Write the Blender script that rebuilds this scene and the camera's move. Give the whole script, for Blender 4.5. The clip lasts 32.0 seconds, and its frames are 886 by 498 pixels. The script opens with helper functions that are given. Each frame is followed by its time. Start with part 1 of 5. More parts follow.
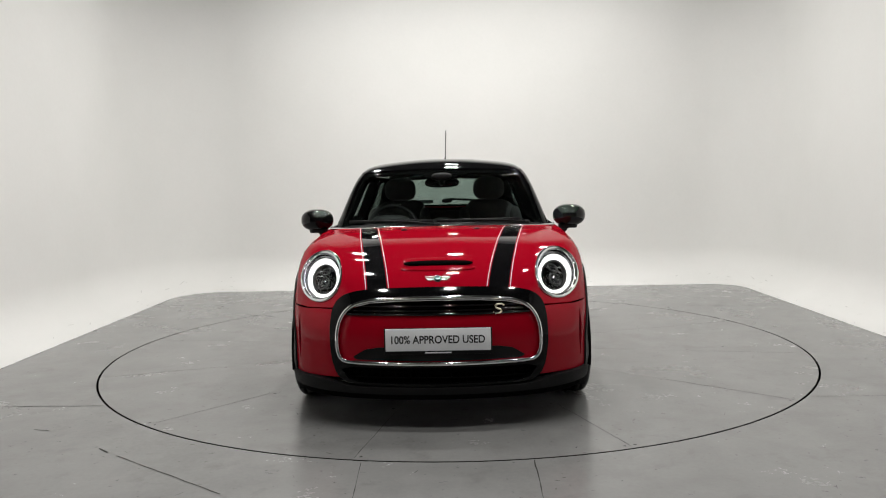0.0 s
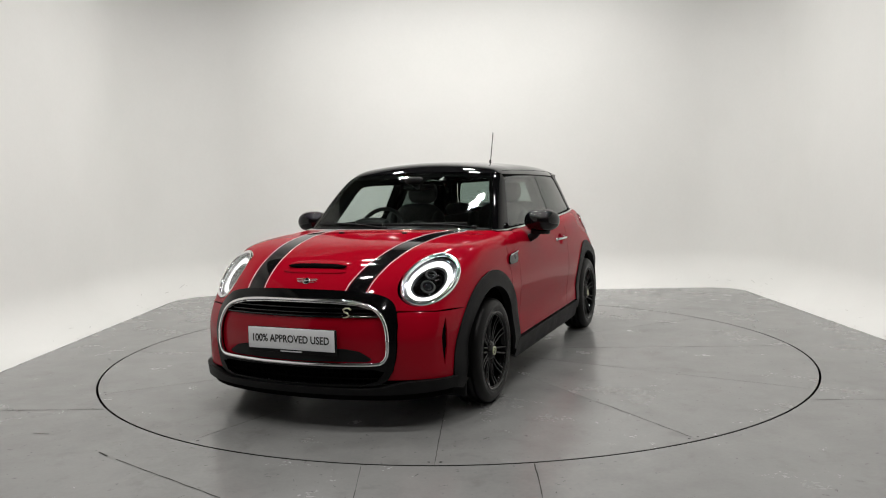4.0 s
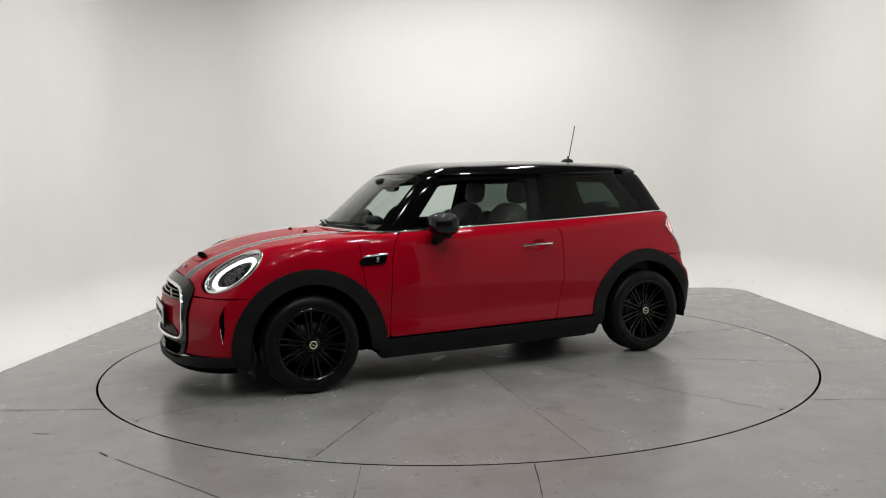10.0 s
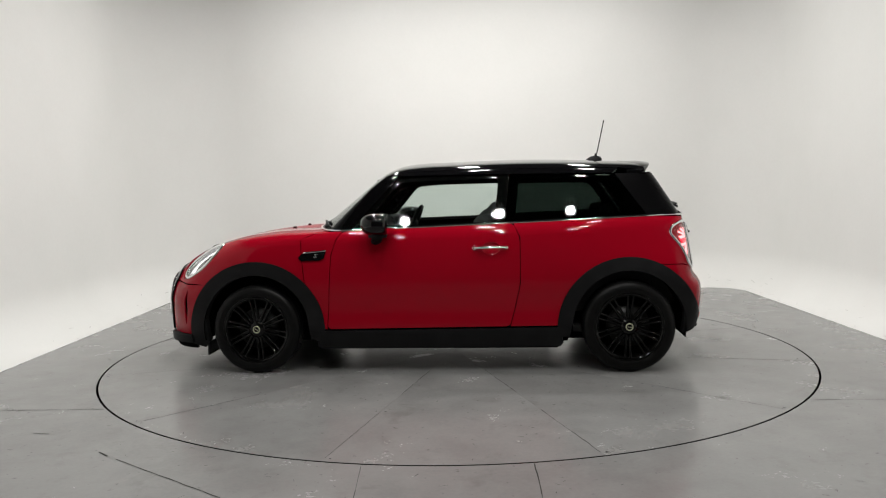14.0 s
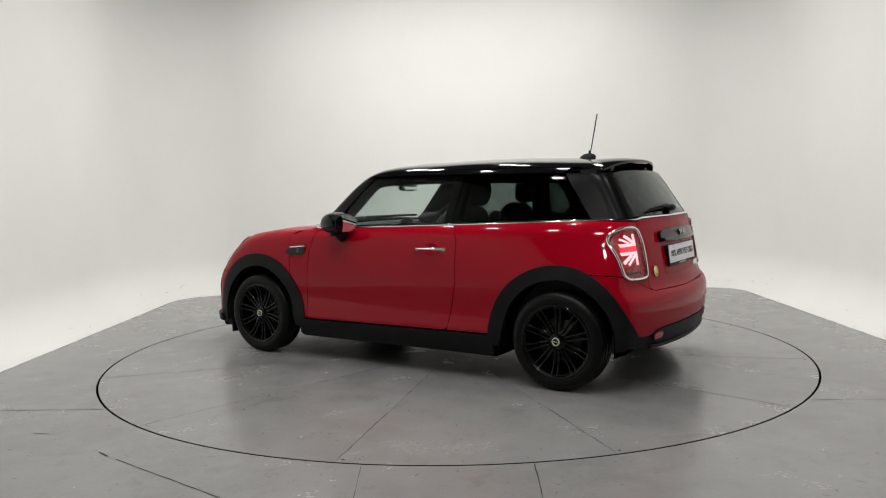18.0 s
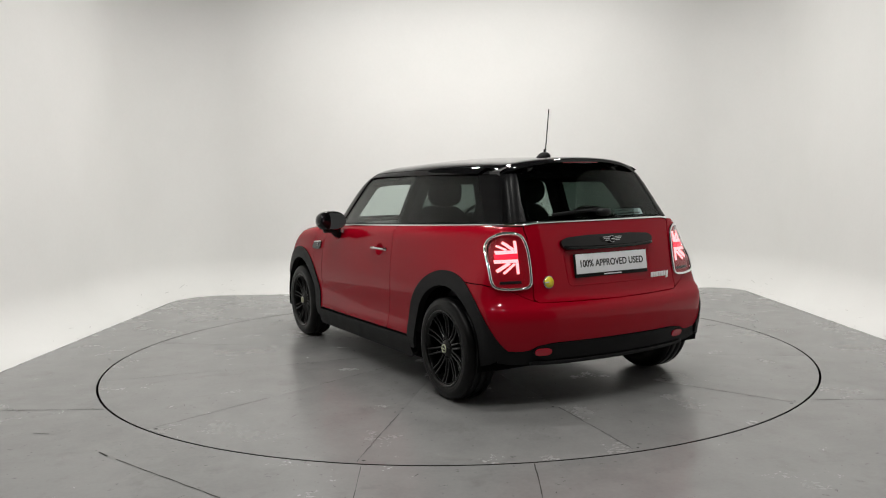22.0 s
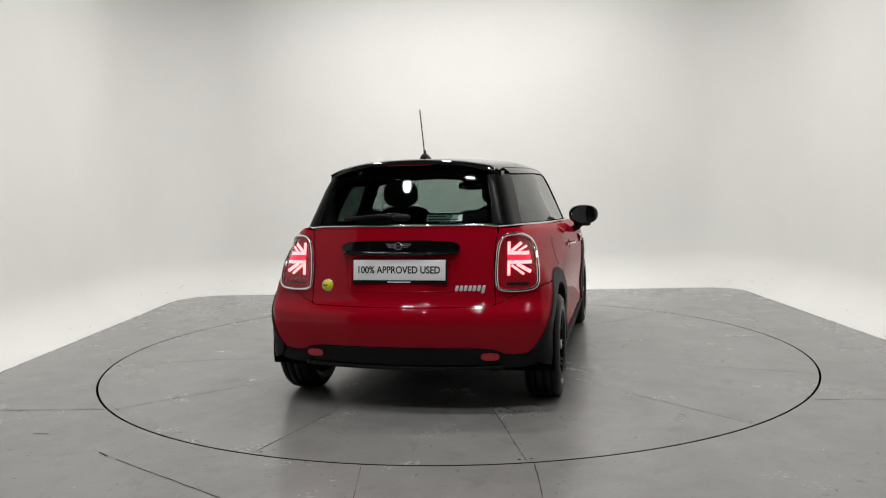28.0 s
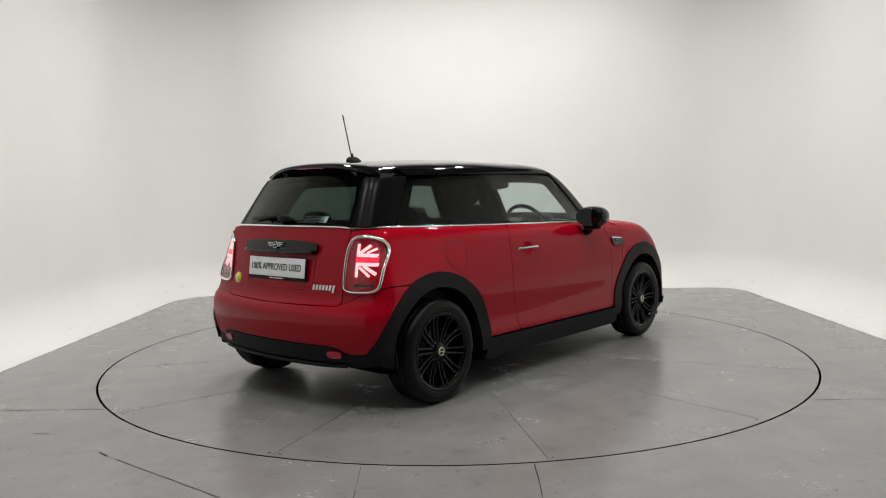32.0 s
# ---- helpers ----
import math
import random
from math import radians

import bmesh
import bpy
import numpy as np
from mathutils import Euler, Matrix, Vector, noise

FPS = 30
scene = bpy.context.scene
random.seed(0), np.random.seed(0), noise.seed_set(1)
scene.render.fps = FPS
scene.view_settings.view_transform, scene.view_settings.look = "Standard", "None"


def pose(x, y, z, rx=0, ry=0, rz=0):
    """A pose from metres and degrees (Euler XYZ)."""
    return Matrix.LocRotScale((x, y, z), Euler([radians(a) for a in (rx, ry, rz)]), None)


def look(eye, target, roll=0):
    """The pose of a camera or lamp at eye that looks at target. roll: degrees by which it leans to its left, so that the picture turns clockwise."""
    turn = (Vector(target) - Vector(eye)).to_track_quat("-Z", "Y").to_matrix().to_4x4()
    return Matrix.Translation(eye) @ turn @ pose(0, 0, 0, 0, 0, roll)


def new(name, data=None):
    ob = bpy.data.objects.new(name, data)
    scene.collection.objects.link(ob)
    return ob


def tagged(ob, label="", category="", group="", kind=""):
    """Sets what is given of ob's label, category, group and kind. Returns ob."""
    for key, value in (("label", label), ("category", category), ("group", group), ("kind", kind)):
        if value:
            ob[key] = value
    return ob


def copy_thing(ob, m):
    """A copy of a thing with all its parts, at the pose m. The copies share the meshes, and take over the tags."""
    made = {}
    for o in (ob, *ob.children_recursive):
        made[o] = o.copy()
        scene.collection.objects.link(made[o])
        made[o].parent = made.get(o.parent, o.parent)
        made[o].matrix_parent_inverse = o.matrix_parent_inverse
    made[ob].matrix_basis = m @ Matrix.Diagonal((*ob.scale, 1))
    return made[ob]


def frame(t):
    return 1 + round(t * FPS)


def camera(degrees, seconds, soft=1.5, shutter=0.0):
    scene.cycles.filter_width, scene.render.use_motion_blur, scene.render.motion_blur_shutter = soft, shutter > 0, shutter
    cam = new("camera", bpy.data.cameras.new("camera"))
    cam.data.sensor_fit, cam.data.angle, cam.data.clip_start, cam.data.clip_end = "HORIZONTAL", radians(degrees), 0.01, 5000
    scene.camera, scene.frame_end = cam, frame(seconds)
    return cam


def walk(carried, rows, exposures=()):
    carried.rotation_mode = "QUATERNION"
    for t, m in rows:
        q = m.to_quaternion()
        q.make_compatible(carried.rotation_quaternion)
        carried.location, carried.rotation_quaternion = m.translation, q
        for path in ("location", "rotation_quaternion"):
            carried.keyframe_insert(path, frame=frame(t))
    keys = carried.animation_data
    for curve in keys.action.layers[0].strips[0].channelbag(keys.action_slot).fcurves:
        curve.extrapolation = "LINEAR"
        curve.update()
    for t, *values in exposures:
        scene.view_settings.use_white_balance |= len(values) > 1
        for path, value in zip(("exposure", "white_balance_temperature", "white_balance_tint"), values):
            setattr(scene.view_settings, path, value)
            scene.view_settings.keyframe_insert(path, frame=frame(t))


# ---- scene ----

# ---------- camera: on a stand, settling its tilt in the first three seconds ----------
cam = camera(58.91, 32.0, soft=1.1)
EYE = Vector((0.0, -5.9233, 1.2373))


def aim(tilt):
    """Camera pose for a tilt in degrees below the level."""
    yaw, t = radians(0.777), radians(-tilt)
    ahead = Vector((-math.sin(yaw) * math.cos(t), math.cos(yaw) * math.cos(t), math.sin(t)))
    return look(EYE, EYE + ahead * 5.0, -1.263)


walk(cam, [(0.0, aim(4.754)), (0.5, aim(4.696)), (1.0, aim(4.642)), (1.5, aim(4.605)), (2.0, aim(4.572)),
           (2.5, aim(4.543)), (3.0, aim(4.518)), (3.5, aim(4.506)), (16.0, aim(4.506)), (32.0, aim(4.506))],
     exposures=[(0.0, 0.0), (32.0, 0.0)])

# turntable heading in degrees, time by time
SPIN = [(0.0, -90.5), (0.5, -90.85), (1.0, -92.3), (1.5, -94.75), (2.0, -98.0), (2.5, -101.4), (3.0, -104.9), (3.5, -108.4),
        (5.5, -122.65), (8.0, -140.6), (10.5, -158.8), (13.0, -176.7), (14.5, -187.6), (16.5, -202.2), (19.0, -219.2),
        (22.0, -240.2), (25.5, -264.7), (27.5, -278.9), (30.0, -296.3), (32.0, -310.05)]
CAR_AT = Matrix.Translation((0.054, -0.0675, 0.0))

# ---------- world and lamps ----------
world = bpy.data.worlds.new("world")
world.use_nodes = True
world.node_tree.nodes["Background"].inputs[0].default_value = (0.02, 0.02, 0.02, 1)
world.node_tree.nodes["Background"].inputs[1].default_value = 0.3
scene.world = world

LAMP_Z = 4.2
LAMPS = [(x, y) for y in (-4.1, -2.45, -0.5, 1.2, 2.05) for x in (-1.36, 0.05, 1.52)]
for lx, ly in LAMPS:
    data = bpy.data.lights.new("panel_light", "AREA")
    data.shape, data.size, data.size_y, data.energy = "ELLIPSE", 0.22, 0.18, 23.8
    data.color = (1.0, 0.985, 0.955)
    new("panel_light", data).matrix_world = pose(lx, ly, LAMP_Z - 0.075)

# ---------- materials ----------


def material(name, colour, rough=0.5, metal=0.0, coat=0.0, coat_rough=0.03, ior=1.5):
    m = bpy.data.materials.new(name)
    m.use_nodes = True
    b = m.node_tree.nodes["Principled BSDF"]
    b.inputs["Base Color"].default_value = (*colour, 1)
    b.inputs["Roughness"].default_value = rough
    b.inputs["Metallic"].default_value = metal
    b.inputs["Coat Weight"].default_value = coat
    b.inputs["Coat Roughness"].default_value = coat_rough
    b.inputs["IOR"].default_value = ior
    return m


def node(m, kind, **values):
    n = m.node_tree.nodes.new(kind)
    for key, value in values.items():
        n.inputs[key].default_value = value
    return n


def link(m, a, out, b, into):
    m.node_tree.links.new(a.outputs[out], b.inputs[into])


def mottle(m, scale, low, high, rough=None, bump=0.0, fine=60.0, detail=6.0):
    """Two scales of variation: cloudy stains and a fine grain, on colour, gloss and relief."""
    b = m.node_tree.nodes["Principled BSDF"]
    co = m.node_tree.nodes.new("ShaderNodeTexCoord")
    big = node(m, "ShaderNodeTexNoise", Scale=scale, Detail=detail, Roughness=0.6)
    small = node(m, "ShaderNodeTexNoise", Scale=fine, Detail=4.0, Roughness=0.6)
    link(m, co, "Object", big, "Vector")
    link(m, co, "Object", small, "Vector")
    mix = node(m, "ShaderNodeMath")
    mix.operation = "MULTIPLY_ADD"
    mix.inputs[1].default_value = 0.3
    link(m, small, "Fac", mix, 0)
    link(m, big, "Fac", mix, 2)
    ramp = m.node_tree.nodes.new("ShaderNodeValToRGB")
    ramp.color_ramp.elements[0].position, ramp.color_ramp.elements[1].position = 0.42, 0.88
    ramp.color_ramp.elements[0].color, ramp.color_ramp.elements[1].color = (*low, 1), (*high, 1)
    link(m, mix, 0, ramp, "Fac")
    link(m, ramp, "Color", b, "Base Color")
    if rough:
        r = node(m, "ShaderNodeMapRange")
        r.inputs[1].default_value, r.inputs[2].default_value = 0.4, 0.9
        r.inputs[3].default_value, r.inputs[4].default_value = rough
        link(m, mix, 0, r, 0)
        link(m, r, 0, b, "Roughness")
    if bump:
        bp = node(m, "ShaderNodeBump", Strength=bump, Distance=0.004)
        link(m, small, "Fac", bp, "Height")
        link(m, bp, "Normal", b, "Normal")
    return m


def worn(m):
    """Trodden paint: pale rubbed patches, thin grime smears and dark specks, different on every piece."""
    t = m.node_tree
    b = t.nodes["Principled BSDF"]
    co, info = t.nodes.new("ShaderNodeTexCoord"), t.nodes.new("ShaderNodeObjectInfo")
    shift = node(m, "ShaderNodeVectorMath")
    shift.operation = "MULTIPLY_ADD"
    shift.inputs[1].default_value = (37.0, 53.0, 0.0)
    link(m, info, "Random", shift, 0)
    link(m, co, "Object", shift, 2)
    for n in t.nodes:
        if n.bl_idname == "ShaderNodeTexNoise":
            link(m, shift, 0, n, "Vector")
    colour, gloss = b.inputs["Base Color"].links[0].from_socket, b.inputs["Roughness"].links[0].from_socket
    for scale, detail, bend, low, high, tone, amount, dull in ((2.3, 8.0, 0.3, 0.50, 0.75, (0.26, 0.26, 0.253), 0.40, 0.12), (4.5, 9.0, 0.4, 0.56, 0.74, (0.125, 0.122, 0.115), 0.50, 0.05),
                                                               (22.0, 2.0, 0.2, 0.68, 0.74, (0.06, 0.06, 0.056), 0.55, 0.0)):
        noise_tex = node(m, "ShaderNodeTexNoise", Scale=scale, Detail=detail, Roughness=0.65, Distortion=bend)
        link(m, shift, 0, noise_tex, "Vector")
        mask = node(m, "ShaderNodeMapRange")
        mask.inputs[1].default_value, mask.inputs[2].default_value, mask.inputs[3].default_value, mask.inputs[4].default_value = low, high, 0.0, amount
        link(m, noise_tex, "Fac", mask, 0)
        mix = t.nodes.new("ShaderNodeMix")
        mix.data_type = "RGBA"
        mix.inputs[7].default_value = (*tone, 1)
        t.links.new(mask.outputs[0], mix.inputs[0])
        t.links.new(colour, mix.inputs[6])
        colour = mix.outputs[2]
        add = node(m, "ShaderNodeMath")
        add.operation, add.inputs[1].default_value = "MULTIPLY_ADD", dull
        t.links.new(mask.outputs[0], add.inputs[0])
        t.links.new(gloss, add.inputs[2])
        gloss = add.outputs[0]
    t.links.new(colour, b.inputs["Base Color"])
    t.links.new(gloss, b.inputs["Roughness"])
    return m


def glass(name, tint, gloss=0.018):
    m = bpy.data.materials.new(name)
    m.use_nodes = True
    n = m.node_tree.nodes
    n.remove(n["Principled BSDF"])
    clear = node(m, "ShaderNodeBsdfTransparent")
    clear.inputs["Color"].default_value = (*tint, 1)
    shine = node(m, "ShaderNodeBsdfGlossy", Roughness=0.012)
    face = node(m, "ShaderNodeLayerWeight", Blend=0.5)
    rise = node(m, "ShaderNodeMath")
    rise.operation, rise.inputs[1].default_value = "POWER", 5.0
    link(m, face, "Facing", rise, 0)
    fres = node(m, "ShaderNodeMath")
    fres.operation, fres.inputs[1].default_value, fres.inputs[2].default_value = "MULTIPLY_ADD", 0.9, gloss
    link(m, rise, 0, fres, 0)
    mix = n.new("ShaderNodeMixShader")
    link(m, fres, 0, mix, 0)
    link(m, clear, 0, mix, 1)
    link(m, shine, 0, mix, 2)
    link(m, mix, 0, n["Material Output"], "Surface")
    return m


def glow(name, colour, strength):
    m = material(name, colour, 0.3)
    b = m.node_tree.nodes["Principled BSDF"]
    b.inputs["Emission Color"].default_value = (*colour, 1)
    b.inputs["Emission Strength"].default_value = strength
    return m


RED = material("red_paint", (0.285, 0.002, 0.011), 0.5, 0.0, 0.44, 0.02)
RED.node_tree.nodes["Principled BSDF"].inputs["Specular IOR Level"].default_value = 0.0
BLACK_GLOSS = material("gloss_black_paint", (0.003, 0.003, 0.0035), 0.05, 0.0, 0.0)
BLACK_TRIM = mottle(material("black_plastic", (0.009, 0.009, 0.0095), 0.5), 9, (0.005, 0.005, 0.0055), (0.010, 0.010, 0.0105), (0.45, 0.6), 0.15, 400)
DARK = material("dark_liner", (0.004, 0.004, 0.004), 0.85)
PILLAR_BLACK = material("dark_gloss_trim", (0.002, 0.002, 0.0023), 0.06)
PILLAR_BLACK.node_tree.nodes["Principled BSDF"].inputs["Specular IOR Level"].default_value = 0.16
SATIN_BLACK = material("satin_black_trim", (0.003, 0.003, 0.0033), 0.26)
SATIN_BLACK.node_tree.nodes["Principled BSDF"].inputs["Specular IOR Level"].default_value = 0.07
CHROME = material("chrome", (0.82, 0.82, 0.83), 0.07, 1.0)
SILVER = material("satin_silver", (0.55, 0.56, 0.57), 0.25, 1.0)
RUBBER = mottle(material("tyre_rubber", (0.006, 0.006, 0.006), 0.62), 12, (0.003, 0.003, 0.003), (0.006, 0.006, 0.006), (0.3, 0.45), 0.1, 250)
for m, level in ((BLACK_GLOSS, 0.36), (BLACK_TRIM, 0.13), (DARK, 0.0)):
    m.node_tree.nodes["Principled BSDF"].inputs["Specular IOR Level"].default_value = level
RUBBER.node_tree.nodes["Principled BSDF"].inputs["Specular IOR Level"].default_value = 0.14
RIM_BLACK = material("black_alloy", (0.002, 0.002, 0.002), 0.06)
RIM_BLACK.node_tree.nodes["Principled BSDF"].inputs["Specular IOR Level"].default_value = 0.22
CLEAR = glass("clear_glass", (0.90, 0.935, 0.92))
WINDSCREEN = glass("windscreen_glass", (0.86, 0.90, 0.885))
QUARTER = glass("quarter_glass", (0.35, 0.395, 0.375))
PRIVACY = glass("privacy_glass", (0.54, 0.60, 0.575))
LENS = glass("lamp_lens", (0.97, 0.98, 0.98), 0.02)
CLOTH = mottle(material("dark_seat_cloth", (0.01, 0.01, 0.0105), 0.85), 20, (0.02, 0.02, 0.0205), (0.05, 0.05, 0.051), None, 0.3, 300)
DASH = mottle(material("dark_dashboard", (0.01, 0.01, 0.01), 0.6), 15, (0.007, 0.007, 0.007), (0.013, 0.013, 0.013), None, 0.2, 200)
HEAD_GLOW = glow("daytime_light", (1.0, 0.98, 0.95), 2.0)
TAIL_GLOW = glow("tail_light_glow", (1.0, 0.02, 0.05), 1.1)
TAIL_HOT = glow("tail_light_core", (1.0, 0.36, 0.38), 1.7)
TAIL_FIELD = glow("tail_light_field", (0.22, 0.002, 0.008), 0.30)
TAIL_RED = material("tail_lens_red", (0.22, 0.003, 0.008), 0.08, 0.0, 1.0)
REFLECTOR = material("red_reflector", (0.42, 0.004, 0.02), 0.15, 0.0, 0.6)
PLATE_WHITE = mottle(material("plate_silver", (0.8, 0.81, 0.83), 0.3), 8, (0.76, 0.77, 0.79), (0.84, 0.85, 0.87), (0.25, 0.4), 0.0)
INK = material("black_ink", (0.012, 0.012, 0.014), 0.5)
BADGE_SILVER = material("badge_silver", (0.78, 0.79, 0.80), 0.42, 0.75)
STICKER = material("pale_sticker", (0.30, 0.40, 0.40), 0.5)
YELLOW = material("yellow_badge", (0.72, 0.62, 0.02), 0.3, 0.0, 0.5)
MIRROR_GLASS = material("mirror_glass", (0.8, 0.82, 0.83), 0.02, 1.0)
WALL = mottle(material("white_wall_paint", (0.8, 0.8, 0.78), 0.75), 0.7, (0.765, 0.765, 0.745), (0.815, 0.812, 0.795), (0.7, 0.85), 0.05, 30)
FLOOR = worn(mottle(material("grey_floor_paint", (0.3, 0.3, 0.295), 0.4), 1.6, (0.176, 0.176, 0.173), (0.232, 0.232, 0.228), (0.17, 0.29), 0.0, 45, 3.0))
CEILING = mottle(material("dark_ceiling_paint", (0.05, 0.05, 0.05), 0.9), 1.0, (0.04, 0.04, 0.04), (0.06, 0.06, 0.06))
HALL = mottle(material("dark_hall_paint", (0.1, 0.1, 0.1), 0.8), 0.8, (0.08, 0.08, 0.08), (0.12, 0.12, 0.12))
LAMP_SHELL = material("lamp_housing", (0.5, 0.5, 0.5), 0.5)

# ---------- mesh helpers ----------


def part(name, bm, mat, parent=None, label="", smooth=True):
    """Links a bmesh as one mesh object under a thing or a part."""
    me = bpy.data.meshes.new(name)
    bm.to_mesh(me)
    bm.free()
    return part_mesh(name, me, mat, parent, label, smooth)


def part_mesh(name, me, mat, parent=None, label="", smooth=True):
    me.materials.append(mat)
    if smooth:
        me.shade_smooth()
    ob = new(name, me)
    ob.parent = parent
    if label:
        ob["label"] = label
    return ob


def box(bm, cx, cy, cz, sx, sy, sz, m=None, bevel=0.0):
    r = bmesh.ops.create_cube(bm, size=1.0)
    bmesh.ops.scale(bm, vec=(sx, sy, sz), verts=r["verts"])
    if bevel:
        edges = list({e for v in r["verts"] for e in v.link_edges})
        r = bmesh.ops.bevel(bm, geom=edges, offset=bevel, segments=3, profile=0.5, affect="EDGES")
        verts = list({v for f in r["faces"] for v in f.verts} | {v for e in edges if e.is_valid for v in e.verts})
    else:
        verts = r["verts"]
    bmesh.ops.translate(bm, vec=(cx, cy, cz), verts=verts)
    if m is not None:
        bmesh.ops.transform(bm, matrix=m, verts=verts)
    return verts


def boxed(cx, cy, cz, sx, sy, sz, m=None, bevel=0.0):
    bm = bmesh.new()
    box(bm, cx, cy, cz, sx, sy, sz, m, bevel)
    return bm


def sweep(path, wide, high=None, closed=False, segs=8, up=None):
    """A tube of oval section along 3D points."""
    high = high or wide
    bm = bmesh.new()
    pts = [Vector(p) for p in path]
    n = len(pts)
    rings = []
    for i, p in enumerate(pts):
        a = pts[(i - 1) % n] if closed or i else p
        b = pts[(i + 1) % n] if closed or i < n - 1 else p
        t = (b - a).normalized()
        ref = Vector(up[i]) if up is not None else Vector((0, 0, 1))
        s = t.cross(ref)
        s = s.normalized() if s.length > 1e-4 else Vector((0, 1, 0))
        u = s.cross(t).normalized()
        rings.append([bm.verts.new(p + s * math.cos(k * math.tau / segs) * wide + u * math.sin(k * math.tau / segs) * high) for k in range(segs)])
    for i in range(n if closed else n - 1):
        r, q = rings[i], rings[(i + 1) % n]
        for k in range(segs):
            bm.faces.new((r[k], r[(k + 1) % segs], q[(k + 1) % segs], q[k]))
    if not closed:
        bm.faces.new(rings[0][::-1])
        bm.faces.new(rings[-1])
    bmesh.ops.recalc_face_normals(bm, faces=bm.faces)
    return bm


def lathe(profile, segs=48, axis="Y", m=None):
    """Revolves (radius, along) about the axis; closed where the radius is 0."""
    bm = bmesh.new()
    rings = []
    for r, h in profile:
        if r < 1e-6:
            rings.append([bm.verts.new((0, h, 0))])
        else:
            rings.append([bm.verts.new((r * math.cos(k * math.tau / segs), h, r * math.sin(k * math.tau / segs))) for k in range(segs)])
    for a, b in zip(rings, rings[1:]):
        for k in range(segs):
            q = (k + 1) % segs
            if len(a) == 1 and len(b) == 1:
                continue
            if len(a) == 1:
                bm.faces.new((a[0], b[q], b[k]))
            elif len(b) == 1:
                bm.faces.new((a[k], a[q], b[0]))
            else:
                bm.faces.new((a[k], a[q], b[q], b[k]))
    bmesh.ops.recalc_face_normals(bm, faces=bm.faces)
    turn = Matrix.Identity(4) if axis == "Y" else (Matrix.Rotation(radians(90), 4, "X") if axis == "Z" else Matrix.Rotation(radians(-90), 4, "Z"))
    bmesh.ops.transform(bm, matrix=(m or Matrix.Identity(4)) @ turn, verts=bm.verts)
    return bm


def blob(centre, size, power=2.4, segs=24, rings=14, m=None):
    """A rounded box-like ball (superellipsoid)."""
    bm = bmesh.new()
    bmesh.ops.create_uvsphere(bm, u_segments=segs, v_segments=rings, radius=1.0)
    for v in bm.verts:
        c = v.co.normalized()
        k = (abs(c.x) ** power + abs(c.y) ** power + abs(c.z) ** power) ** (-1 / power)
        v.co = Vector((c.x * k * size[0], c.y * k * size[1], c.z * k * size[2]))
    bmesh.ops.transform(bm, matrix=Matrix.Translation(centre) @ (m or Matrix.Identity(4)), verts=bm.verts)
    return bm


# ---------- the car's outer form: smooth blends of side, top, front and rear surfaces ----------


class Line:
    """A smooth curve through (x, y) knots."""

    def __init__(self, *knots):
        self.x = np.array([k[0] for k in knots], float)
        self.y = np.array([k[1] for k in knots], float)
        d = np.diff(self.y) / np.diff(self.x)
        self.m = np.r_[d[0], (d[1:] + d[:-1]) / 2, d[-1]]

    def __call__(self, x):
        x = np.asarray(x, float)
        i = np.clip(np.searchsorted(self.x, x) - 1, 0, len(self.x) - 2)
        h = self.x[i + 1] - self.x[i]
        t = (x - self.x[i]) / h
        inside = (2 * t**3 - 3 * t**2 + 1) * self.y[i] + (t**3 - 2 * t**2 + t) * h * self.m[i] + (3 * t**2 - 2 * t**3) * self.y[i + 1] + (t**3 - t**2) * h * self.m[i + 1]
        low, high = self.y[0] + (x - self.x[0]) * self.m[0], self.y[-1] + (x - self.x[-1]) * self.m[-1]
        return np.where(x < self.x[0], low, np.where(x > self.x[-1], high, inside))


def smax(a, b, k):
    h = np.maximum(k - np.abs(a - b), 0) / k
    return np.maximum(a, b) + h**3 * k / 6


def ramp01(x, a, b):
    t = np.clip((x - a) / (b - a), 0, 1)
    return t * t * (3 - 2 * t)


BELT = Line((-1.7, 1.024), (-0.45, 0.986), (0.6, 0.956), (0.95, 0.950))
SIDE = Line((0.10, 0.79), (0.18, 0.808), (0.29, 0.833), (0.34, 0.8325), (0.40, 0.8275), (0.46, 0.8275), (0.55, 0.835), (0.63, 0.837), (0.75, 0.828), (0.85, 0.813), (0.92, 0.795), (0.95, 0.774), (0.97, 0.746), (1.0, 0.69))
HOOD = Line((0.3, 1.06), (0.60, 0.995), (0.75, 0.981), (0.90, 0.970), (1.07, 0.965), (1.25, 0.949), (1.45, 0.917), (1.62, 0.870), (1.763, 0.823), (1.889, 0.768), (1.96, 0.725), (2.06, 0.64))
NOSE = Line((0.1, 2.02), (0.25, 2.04), (0.40, 2.047), (0.53, 2.043), (0.60, 2.025), (0.65, 1.99), (0.704, 1.945), (0.754, 1.895), (0.82, 1.80), (0.90, 1.66))
TAIL = Line((0.1, 1.74), (0.25, 1.785), (0.36, 1.815), (0.45, 1.828), (0.54, 1.828), (0.578, 1.812), (0.602, 1.788), (0.63, 1.774), (0.70, 1.761), (0.90, 1.726), (1.05, 1.690))
ROOF = Line((-1.60, 1.374), (-1.36, 1.395), (-0.92, 1.419), (-0.49, 1.428), (-0.06, 1.420), (0.10, 1.417), (0.284, 1.400), (0.45, 1.356))


